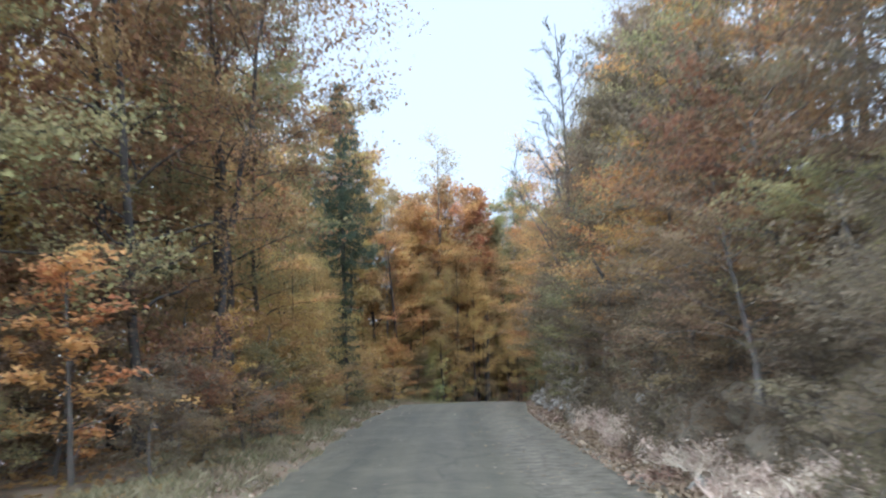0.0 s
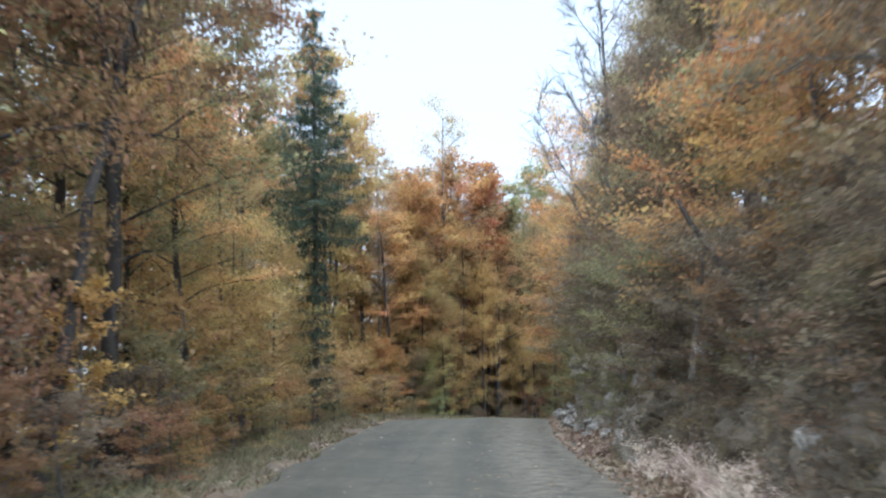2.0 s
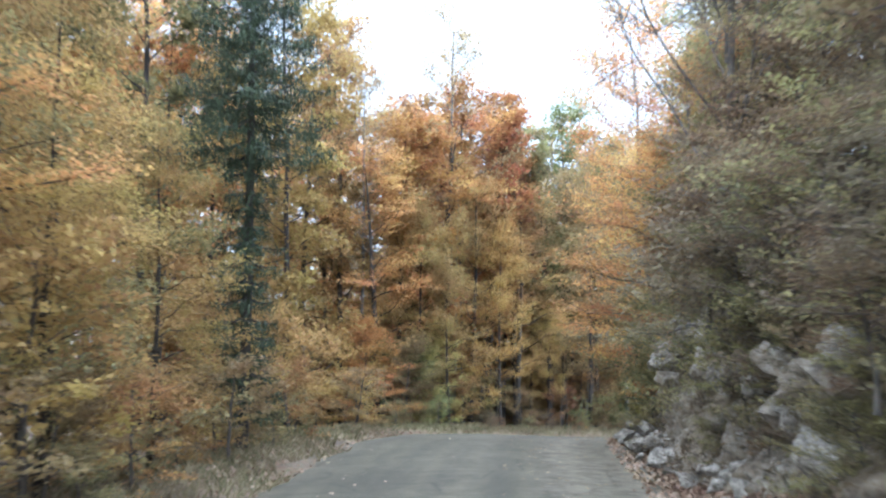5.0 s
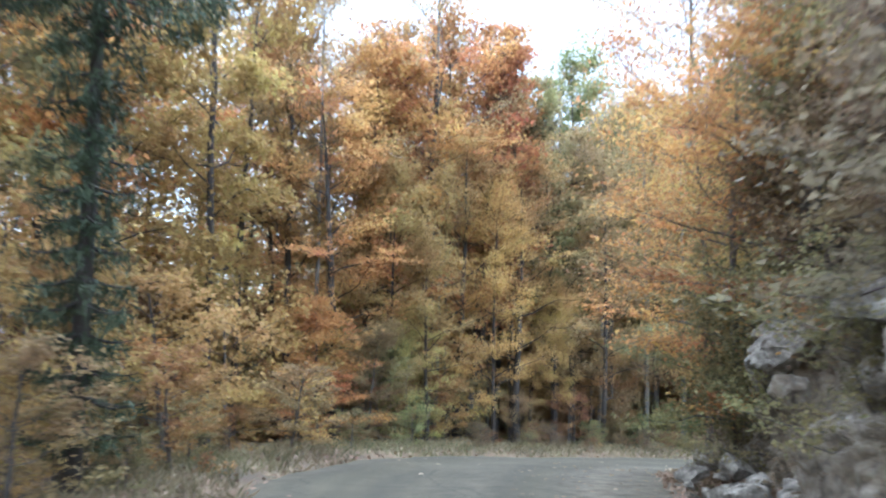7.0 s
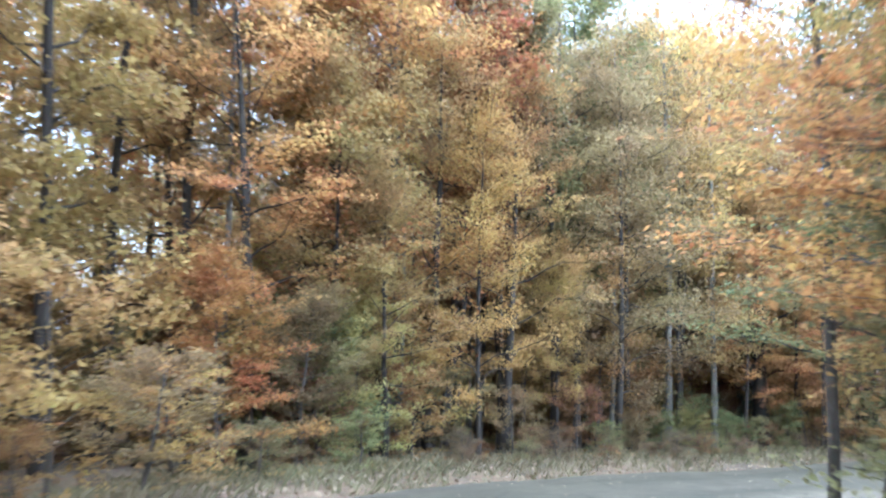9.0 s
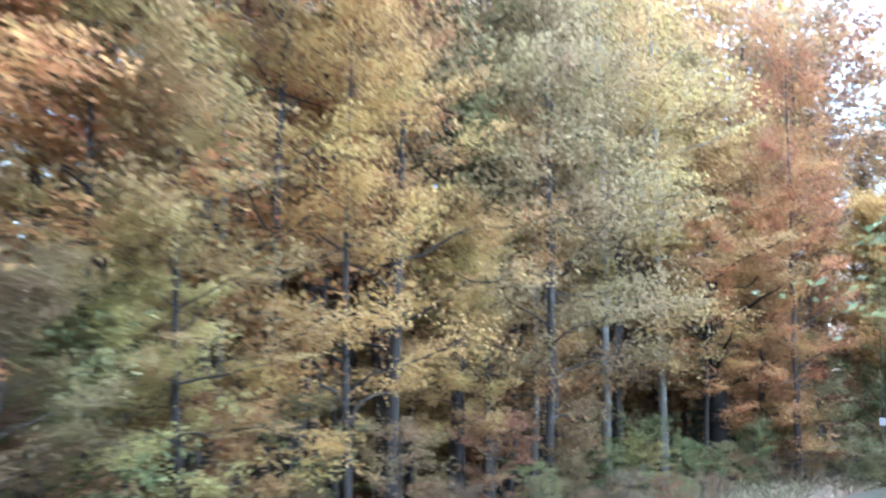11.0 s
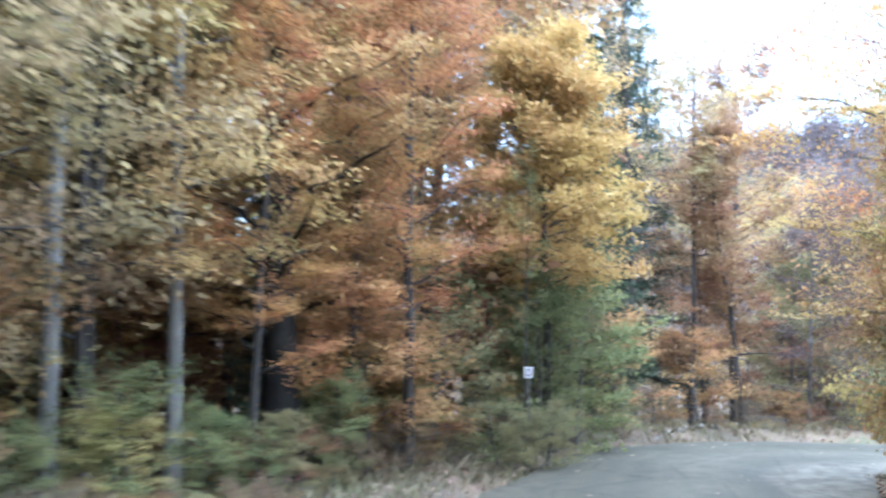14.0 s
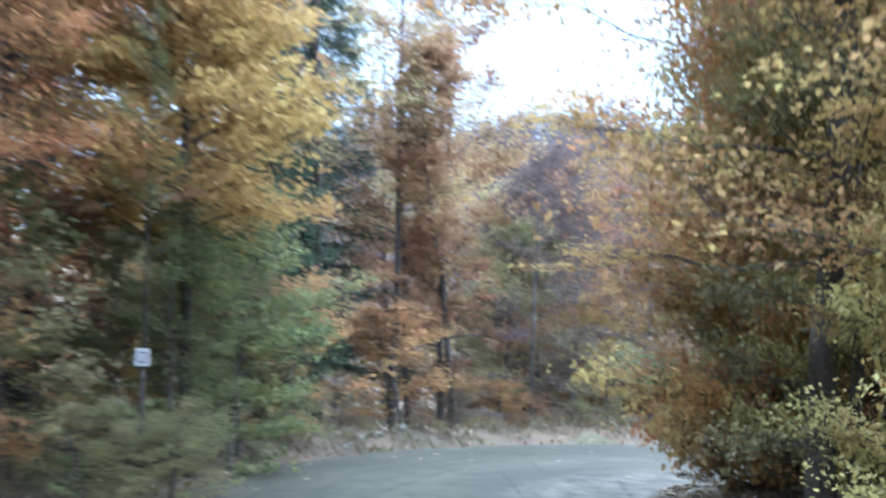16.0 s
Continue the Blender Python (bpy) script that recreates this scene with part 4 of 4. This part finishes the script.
for i in range(26):
    y = 8.5 + i * 0.9
    tone = ("dusky", "umber", "brown", "umber", "olive", "umber") if y < 14 else ("orange", "umber", "russet", "orange", "ochre", "russet") if y < 19.5 else ("dusky", "olive", "tan", "umber", "umber", "olive") if y < 25 else ("umber", "olive", "dusky", "umber", "tan", "olive")
    plant("brush", tone[i % 6], 3.75 + 0.4 * math.sin(i * 2.1), y, 1.9 + 0.5 * math.sin(i * 1.3), 1.25, place="on the rocky bank")
# inside the bend
for x, y, t, c, w in [(14.6, 47.6, 4.4, "orange", 0.6), (14.75, 47.5, 4.4, "ochre", 0.75), (14.35, 47.15, 4.0, "orange", 0.62), (14.75, 47.0, 3.8, "gold", 0.66), (15.4, 47.0, 5.0, "brown", 0.7), (14.2, 46.6, 4.6, "ochre", 0.66), (13.8, 46.5, 3.4, "lime", 0.62),
                      (13.5, 46.2, 1.6, "dusky", 1.0), (13.2, 45.5, 4.6, "lime", 0.6), (12.3, 45.3, 2.0, "lime", 1.0), (13.9, 47.1, 0.8, "dusky", 1.2), (14.3, 47.65, 1.0, "dusky", 1.2)]:
    plant("hedge", c, x - 0.4, y + 0.45, t, w, place="inside the bend")
for kind, colour, x, y, t, w in [("fine", "russet", 12.6, 45.2, 5.0, 1.1), ("bough", "ochre", 13.2, 46.5, 6.0, 1.0), ("fine", "olive", 13.2, 46.3, 3.8, 0.95), ("fine", "ochre", 12.5, 45.0, 3.4, 1.1), ("fine", "ochre", 14.8, 47.5, 4.8, 1.0), ("fine", "brown", 14.9, 47.15, 5.6, 0.95), ("canopy", "orange", 14.6, 47.2, 6.0, 1.2), ("fine", "gold", 14.4, 46.6, 6.0, 0.95), ("beech", "olive", 18.0, 44.6, 7.0, 1.1)]:
    plant(kind, colour, x - 0.4, y + 0.45, t, w, place="inside the bend")
for x, y, t, c in [(14.9, 48.3, 1.0, "olive"), (14.6, 47.9, 1.9, "green"), (15.4, 48.6, 0.8, "dusky"), (12.9, 45.4, 1.4, "green"), (6.4, 37.6, 1.6, "olive"), (8.2, 39.6, 1.5, "olive")]:
    plant("shrub", c, x, y, t, 1.2)

# low growth that hides most of the cutting
for i in range(41):
    y = 8.5 + i * 0.56
    o = 3.0 + 0.3 * math.sin(i * 4.7)
    if (22.5 < y < 25.2 and i % 2) or 28.6 < y < 31.3:
        continue
    plant("brush", ("dusky", "umber", "dusky", "olive", "umber", "dusky")[i % 6], o, y, 0.9 + 0.35 * math.sin(i * 1.9), 1.3, place="growing on the rocky bank", z=0.55 + 0.9 * abs(math.sin(i * 2.3)) + (0.9 if y > 24 else 0))
for x, y, t, c in [(4.2, 32.6, 2.2, "umber"), (4.8, 34.6, 2.2, "olive"), (5.6, 36.2, 2.4, "olive"), (4.1, 30.2, 1.8, "umber")]:
    plant("shrub", c, x, y, t, 1.2, place="on the rocky bank")

# twiggy growth over the steepest part of the bank
for i in range(46):
    y = 4.0 + i * 0.5
    u = (i * 0.618) % 1
    plant("brush", ("dusky", "umber", "dusky", "umber", "olive")[i % 5], 3.0 + 0.9 * u, y, 0.95 + 0.35 * math.sin(i * 2.9), 1.3, place="growing on the rocky bank", z=0.35 + 2.1 * u)

for x, y, t, c, z in [(3.35, 10.2, 0.9, "russet", 1.3), (3.7, 9.4, 0.9, "russet", 1.75), (3.3, 12.6, 0.8, "red", 1.2)]:
    plant("brush", c, x, y, t, 1.2, place="growing on the rocky bank", z=z)
for i in range(18):
    u = (i * 0.618) % 1
    plant("brush", ("dusky", "olive", "umber", "dusky")[i % 4], 2.85 + 0.45 * u, 20.6 + 0.5 * i, 0.5 + 0.25 * math.sin(i * 2.9), 1.3, place="growing on the rocky bank", z=0.25 + 1.3 * u)

for x, y, t, c, z in [(3.3, 31.8, 1.5, "olive", 0.5), (3.55, 32.4, 1.9, "olive", 0.15), (3.9, 33.2, 2.2, "olive", 0.1), (4.3, 34.0, 2.3, "ochre", 0.1), (3.2, 32.7, 1.0, "olive", 0.05), (3.7, 31.4, 1.6, "umber", 2.0)]:
    plant("brush", c, x, y, t, 1.15, place="growing on the rocky bank", z=z)

# deeper rows of the wood, outside and above the road
deep = np.random.default_rng(15)
tones = ("tan", "ochre", "brown", "olive", "russet", "tan", "ochre", "orange")
for i in range(66):
    a = 6 + 66 * (i + deep.random()) / 66
    k = int((s_at(-4) + a) / 0.5)
    o = -((9.0 if a < 42 else 11.5) + 13 * deep.random() ** 1.2)
    x, y = MID[k, 0] + RIGHT[k, 0] * o, MID[k, 1] + RIGHT[k, 1] * o
    if math.hypot(x + 3.0, y - 31.0) < 2.6:
        continue
    g = height(x, y)
    tall = 9.0 + 3.5 * deep.random()
    # the wood thins and drops towards the valley
    if math.degrees(math.atan2(x - 3.33, y - 40.31)) > 34:
        tall = min(tall, 0.6 + 0.19 * math.hypot(x - 3.33, y - 40.31) - g)
    ahead, aside = (x - 6.93) * 0.729 + (y - 44.44) * 0.685, (x - 6.93) * 0.685 - (y - 44.44) * 0.729
    if ahead > 5 and aside > 0.03 * ahead:
        tall = min(tall, 0.3 + 0.13 * ahead - g)
    if tall > 1.6 and not (ahead > 5 and aside > 0.08 * ahead) and not (y < 16 and o > -12):
        plant("back", tones[i % 8], x, y, tall, min(1.6, max(1.0, 6.0 / tall)), bark=BARK_DARK)
# the leafy edge of the wood along the outer verge
for i in range(62):
    k = int((s_at(7.5) + i * 0.92) / 0.5)
    o = -(3.35 + 0.3 * math.sin(i * 2.7)) - (0.7 if S[k] > s_at(38.5) else 0.0)
    x, y = MID[k, 0] + RIGHT[k, 0] * o, MID[k, 1] + RIGHT[k, 1] * o
    if math.hypot(x - 11.04, y - 51.18) < 0.5 or y < 11.9:
        continue
    bend = 38.5 < y and x < 12.4
    plant("shrub", ("olive", "brown", "tan", "olive", "brown", "tan", "green")[i % 7] if bend else (("dusky", "brown", "dusky", "olive", "brown", "dusky", "tan") if y < 19 else ("olive", "russet", "tan", "ochre", "olive", "tan", "russet"))[i % 7],
          x, y, (0.5 if bend else 0.85) + (0.15 if bend else 0.35) * math.sin(i * 1.7), 1.25)
for i in range(32):
    x, y = -7 + 17 * deep.random(), 56 + 10 * deep.random()
    if math.degrees(math.atan2(x - 3.33, y - 40.31)) < 33:
        plant("back", tones[(i * 5) % 8], x, y, 7.5 + 2 * deep.random(), 1.2, bark=BARK_DARK)
for i in range(20):
    plant("back", tones[(i * 3) % 8], 9.5 + 6 * deep.random(), 4 + 26 * (i + deep.random()) / 20, 6 + 2 * deep.random(), 1.1, place="on the bank above the cutting")

# a leafless tree on the bank and two leaning dead stems
bt, bb = bare_shape(91, 10.8, 2.3)
bare = new("bare_tree")
bare.matrix_world = pose(3.3, 28.9, height(3.3, 28.9) - 0.3, 0, 0, 0)
part("trunk", bt, bare)
part("branchwork", bb, bare)
tagged(bare, "leafless grey tree with fine twigs on the bank", "tree")


def dead_stem(x, y, z, rx, ry, n):
    t = Tubes(8)
    q = np.linspace(0, 1, 7)
    t.add(np.stack([0.06 * np.sin(q * 5 + n), 0.05 * np.cos(q * 4), q * 1.8], 1), 0.055 - 0.03 * q)
    ob = new("dead_stem", t.mesh("dead_stem", BARK_DARK))
    ob.matrix_world = pose(x, y, z, rx, ry, 0)
    tagged(ob, "dark leaning dead stem on the bank", "tree trunk", "leaning stems")


dead_stem(3.35, 17.5, 1.4, -4, -25, 0)
dead_stem(3.75, 29.0, 2.0, 3, -18, 2)


# ---------------------------------------------------------------- stones
def stone(x, y, size, mat, label, sink=0.3, name="boulder", z=None):
    bm = bmesh.new()
    off = Vector((x * 3.1, y * 2.7, size * 9))
    chips = np.random.default_rng(int(abs(x * 971 + y * 613)))
    many, least = (70, 0.93) if size > 0.33 else (15, 0.8)
    for p in unit(chips.normal(size=(many, 3))) * chips.uniform(least, 1.15, (many, 1)):
        bm.verts.new(p)
    hull = bmesh.ops.convex_hull(bm, input=list(bm.verts))
    bmesh.ops.delete(bm, geom=[v for v in hull["geom_interior"] if isinstance(v, bmesh.types.BMVert)], context="VERTS")
    bmesh.ops.subdivide_edges(bm, edges=list(bm.edges), cuts=2 if size > 0.25 else 1, use_grid_fill=True)
    for v in bm.verts:
        p = v.co.copy()
        k = 1 + 0.16 * noise.noise(p * 1.4 + off) + 0.16 * (1 - 2 * abs(noise.noise(p * 2.6 + off))) + 0.08 * (noise.cell(p * 3.1 + off) - 0.5)
        v.co = Vector((p.x * 1.05 * k, p.y * 1.15 * k, p.z * 0.66 * k)) * size
    ob = new(name, bm_mesh(name, bm, mat))
    ob.matrix_world = pose(x, y, (height(x, y) if z is None else z) + size * (0.8 - 2 * sink) * 0.6, 30 * math.sin(x * 40 + y) if name != "outcrop" else 34 + 12 * math.sin(y * 7), 12 * math.sin(y * 5), x * 90 if name != "outcrop" else 20 * math.sin(x * 9))
    return tagged(ob, label, "rock", "stones at the foot of the cutting")


PALE = rock_material("pale_limestone", 0.3)
for i in range(150):
    y = 8.0 + i * 0.166 + 0.2 * math.sin(i * 5.1)
    o = 2.55 + 0.42 * abs(math.sin(i * 3.7))
    big = 0.05 + 0.13 * abs(math.sin(i * 2.3)) ** 2.5
    stone(o, y, big, PALE if i % 4 else ROCK, "pale angular limestone lying at the foot of the bank", 0.25, "stone", 0.05 + (o - 2.5) * 0.6)
crag = np.random.default_rng(5)
for x, y, z, n, size in [(2.95, 14.3, 1.2, 4, 0.2), (3.05, 18.0, 1.4, 6, 0.24), (2.95, 24.4, 1.1, 9, 0.26), (3.25, 31.2, 1.15, 7, 0.24), (3.1, 28.2, 1.4, 9, 0.27), (3.0, 26.4, 0.9, 5, 0.18), (3.0, 29.8, 0.8, 4, 0.16), (3.0, 21.5, 0.9, 5, 0.18)]:
    for _ in range(n):
        dx, dy, dz = crag.normal(0, 1, 3)
        stone(x + 0.10 * dx, y + 0.55 * dy, size * crag.uniform(0.5, 1.25), (PALE, ROCK, ROCK_SOIL, ROCK_SOIL, ROCK_SOIL)[int(5 * crag.random())], "grey limestone jutting from the bank", 0.2, "outcrop", z + 0.38 * dz)
stone(3.2, 30.9, 0.36, PALE, "large smooth pale boulder jutting from the bank", 0.2, z=1.4)
stone(13.95, 47.68, 0.28, ROCK, "grey rock beside the inside of the bend", 0.2)
stone(13.6, 47.2, 0.18, ROCK, "grey rock beside the inside of the bend", 0.2)
for i in range(7):
    stone(14.6 + 0.33 * i, 53.0 + 0.15 * i + 0.1 * math.sin(i * 3), 0.05 + 0.05 * abs(math.sin(i * 2)), PALE, "white stone on the outer edge of the bend", 0.25, "edge_stone")


# ---------------------------------------------------------------- bleached dry plants along the foot of the bank
def dry_plant(seed):
    rng = np.random.default_rng(seed)
    n = 260
    root = rng.normal(0, 0.09, (n, 3)) * np.array([1, 1, 0])
    d = rng.normal(0, 0.75, (n, 3))
    d[:, :2] *= 0.8
    d[:, 2] = np.abs(rng.normal(0.9, 0.35, n))
    h = rng.uniform(0.05, 0.16, (n, 1))
    w = unit(np.cross(d, rng.normal(size=(n, 3)))) * 0.0014
    mid, tip = root + d * h * 0.6, root + d * h + np.array([1, 1, -0.6]) * rng.normal(0, 0.05, (n, 3))
    v = np.stack([root - w, root + w, mid + w * 1.2, tip], 1).reshape(-1, 3)
    fluff = np.repeat(tip, 6, 0) + rng.normal(0, 0.022, (6 * n, 3))
    v2, f2 = leaf_cards(fluff, 0.02, 0.1, rng, 0.2, 0.4)
    return mesh_of("dry_plant", np.concatenate([v, v2]), np.concatenate([np.arange(4 * n).reshape(-1, 4), f2 + 4 * n]), LEAF["bleached"])


DRY = [dry_plant(q) for q in (1, 2, 3)]
dry = np.random.default_rng(8)
for i in range(190):
    y = 3.2 + 18.0 * (i + dry.random()) / 190
    o = 2.62 + 0.4 * dry.random() + 0.1 * math.sin(y * 1.9)
    ob = new("dry_plant", DRY[i % 3])
    ob.matrix_world = pose(o, y, 0.02 + max(0, o - 2.55) * 0.75, 0, 0, i * 50) @ Matrix.Scale(0.7 + 0.6 * dry.random(), 4)
    tagged(ob, "tuft of bleached dry stalks at the foot of the bank", "dry plant", "dry plants along the bank")


for i in range(16):
    ahead, aside = 5.2 + 0.22 * i, 2.35 + 0.35 * dry.random()
    x, y = 6.93 + 0.729 * ahead + 0.685 * aside, 44.44 + 0.685 * ahead - 0.729 * aside
    ob = new("dry_plant", DRY[i % 3])
    ob.matrix_world = pose(x, y, height(x, y) - 0.02, 0, 0, i * 50) @ Matrix.Scale(0.5 + 0.5 * dry.random(), 4)
    tagged(ob, "tuft of bleached dry stalks inside the bend", "dry plant", "dry plants along the bank")


# ---------------------------------------------------------------- small waymark sign on the yellow tree
def box_bm(sx, sy, sz, bevel):
    bm = bmesh.new()
    bmesh.ops.create_cube(bm, size=1)
    for v in bm.verts:
        v.co = Vector((v.co.x * sx, v.co.y * sy, v.co.z * sz))
    bmesh.ops.bevel(bm, geom=list(bm.edges), offset=bevel, segments=2, affect="EDGES")
    return bm


sign = new("sign")
sign.matrix_world = pose(10.98, 51.2, -0.04, 0, 0, -38) @ Matrix.Scale(0.85, 4)
part("plate", bm_mesh("plate", box_bm(0.118, 0.012, 0.15, 0.004), WHITE), sign, "white enamelled plate")
for k, (w, h, dz) in enumerate([(0.064, 0.016, 0.042), (0.064, 0.016, -0.042)]):
    ob = part("mark", bm_mesh("mark", box_bm(w, 0.006, h, 0.002), MARK), sign, "dark mark")
    ob.location = (0, -0.008, dz)
for sx in (-0.026, 0.026):
    ob = part("mark", bm_mesh("mark", box_bm(0.014, 0.006, 0.07, 0.002), MARK), sign, "dark mark")
    ob.location = (sx, -0.008, 0)
post = Tubes(8)
post.add(np.array([[0, 0.035, -1.5], [0.01, 0.04, -0.5], [0, 0.035, 0.06]]), [0.016, 0.014, 0.012])
part("post", post.mesh("post", BARK), sign, "thin grey wooden post")
tagged(sign, "small white waymark plate with a dark outline on a post", "sign")


# ---------------------------------------------------------------- loose leaves, grass, far woods
def strewn(name, n, lo, hi, s0, s1, size, mat, label, rng, lift=0.01, flat=0.85):
    """Leaves lying between two distances from the centre line, along a stretch of road."""
    s = rng.uniform(s0, s1, n)
    o = lo + (hi - lo) * rng.random(n)
    k = (s / 0.5).astype(int)
    w = (s / 0.5 - k)[:, None]
    m = MID[k] * (1 - w) + MID[np.minimum(k + 1, len(S) - 1)] * w
    x, y = m[:, 0] + RIGHT[k, 0] * o, m[:, 1] + RIGHT[k, 1] * o
    on = np.abs(o) < HALF - 0.1
    z = np.where(on, m[:, 2] + 0.05 * (1 - (o / HALF) ** 2), land(x, y))
    v, f = leaf_cards(np.stack([x, y, z + lift + rng.random(n) * 0.04], 1), size, flat, rng)
    ob = new(name, mesh_of(name, v, f, mat))
    return tagged(ob, label, "fallen leaves", kind="stuff")


rng = np.random.default_rng(3)
strewn("fallen_leaves", 24000, 1.85, 3.0, 14, S_ROCK_END + 26, 0.052, LEAF["litter"], "pale brown fallen leaves along the foot of the bank", rng, 0.03, 0.6)
strewn("fallen_leaves", 5500, -3.0, -2.05, 14, s_at(44) + 22, 0.055, LEAF["litter"], "brown fallen leaves along the grassy verge", rng, 0.03, 0.6)
def drift(n, s0, s1, label, rng):
    """Leaves and bleached stalks drifted up against the foot of the bank."""
    s = rng.uniform(s0, s1, n)
    o = 2.2 + 0.75 * rng.random(n) ** 0.8
    k = (s / 0.5).astype(int)
    x, y = MID[k, 0] + RIGHT[k, 0] * o + TAN[k, 0] * (s % 0.5), MID[k, 1] + RIGHT[k, 1] * o + TAN[k, 1] * (s % 0.5)
    z = MID[k, 2] + 0.02 + np.clip(o - 2.3, 0, 1) * (0.55 + 0.25 * np.sin(s * 1.1)) + 0.05 * rng.random(n)
    v, f = leaf_cards(np.stack([x, y, z], 1), 0.06, 0.35, rng, 0, 0.32)
    tagged(new("leaf_drift", mesh_of("leaf_drift", v, f, LEAF["litter"])), label, "fallen leaves", kind="stuff")


drift(20000, s_at(6), S_ROCK_END, "bleached leaves and stalks drifted against the bank", rng)
strewn("fallen_leaves", 5000, 1.45, 2.3, 93.0, 100.0, 0.055, LEAF["litter"], "pale fallen leaves along the inside of the bend", rng, 0.02, 0.7)
strewn("fallen_leaves", 380, -2.1, 2.1, 14, s_at(44) + 16, 0.055, LEAF["litter"], "single fallen leaves scattered over the asphalt", rng, 0.012, 0.95)
strewn("fallen_leaves", 800, 0.3, 2.2, s_at(4), s_at(36), 0.055, LEAF["umber"], "dark fallen leaves and bits of bark on the asphalt", rng, 0.012, 0.95)
strewn("fallen_leaves", 26000, -11, -3.2, 12, s_at(44) + 24, 0.11, LEAF["russet"], "russet fallen leaves covering the forest floor", rng, 0.02, 0.7)


def grass(n, lo, hi, s0, s1, label, rng):
    s = rng.uniform(s0, s1, n)
    o = lo + (hi - lo) * rng.random(n) + 0.25 * np.sin(s * 1.7)
    k = (s / 0.5).astype(int)
    x, y = MID[k, 0] + RIGHT[k, 0] * o + TAN[k, 0] * (s % 0.5), MID[k, 1] + RIGHT[k, 1] * o + TAN[k, 1] * (s % 0.5)
    z = land(x, y)
    h = rng.uniform(0.05, 0.2, n)[:, None]
    root = np.stack([x, y, z - 0.02], 1)
    d = rng.normal(0, 0.35, (n, 3))
    d[:, 2] = 1
    side = unit(np.cross(d, rng.normal(size=(n, 3)))) * 0.006
    v = np.stack([root - side, root + side, root + d * h * 0.6 + side * 0.7, root + d * h * np.array([1.3, 1.3, 0.95])], 1)
    ob = new("grass", mesh_of("grass", v.reshape(-1, 3), np.arange(4 * n).reshape(-1, 4), LEAF["grass"]))
    tagged(ob, label, "grass", kind="stuff")


grass(52000, -4.0, -2.28, 14, s_at(44) + 24, "dry yellowing grass on the outer verge", rng)
grass(7000, 2.45, 3.1, 14, S_ROCK_END + 20, "dry grass tufts at the foot of the bank", rng)


def far_wood(name, fir, label, rng, spots):
    cs, reach = [], []
    for x, y, t in spots:
        z = height(x, y)
        k = 150 if not fir else 90
        if fir:
            q = rng.random(k) ** 0.6
            r = (1 - q) * t * 0.2 + 0.05
            a = rng.random(k) * 6.283
            c = np.stack([x + r * np.cos(a), y + r * np.sin(a), z + q * t], 1)
        else:
            g = unit(rng.normal(size=(k, 3))) * rng.random((k, 1)) ** 0.4
            c = np.array([x, y, z + t * 0.6]) + g * np.array([t * 0.3, t * 0.3, t * 0.42])
        cs.append(c)
        reach += [min(0.55, max(0.18, 0.0042 * math.hypot(x - 7, y - 44)))] * k
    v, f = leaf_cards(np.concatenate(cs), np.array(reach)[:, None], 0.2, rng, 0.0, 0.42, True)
    tagged(new(name, mesh_of(name, v, f, LEAF["hazy_fir" if fir else "haze"])), label, "woods", kind="stuff")


spots, tops = [], []
for _ in range(1900):
    a, r = radians(rng.uniform(32, 84)), 26 + 235 * math.sqrt(rng.random())
    spots.append((7 + r * math.sin(a), 44 + r * math.cos(a), rng.uniform(6, 11)))
for _ in range(60):
    a, r = radians(rng.uniform(40, 100)), rng.uniform(215, 262)
    tops.append((7 + r * math.sin(a), 44 + r * math.cos(a), rng.uniform(8, 15)))
far_wood("far_wood", False, "brown autumn wood covering the far hillside, greyed for haze", rng, spots)
ring = []
for _ in range(420):
    a, r = radians(rng.uniform(-75, 40)), 24 + 50 * rng.random()
    ring.append((4 + r * math.sin(a), 40 + r * math.cos(a), rng.uniform(5, 9)))
far_wood("lower_wood", False, "brown autumn wood on the slope below the road, greyed for haze", rng, ring)
far_wood("far_firs", True, "dark firs along the far ridge, tinted blue for haze", rng, tops)
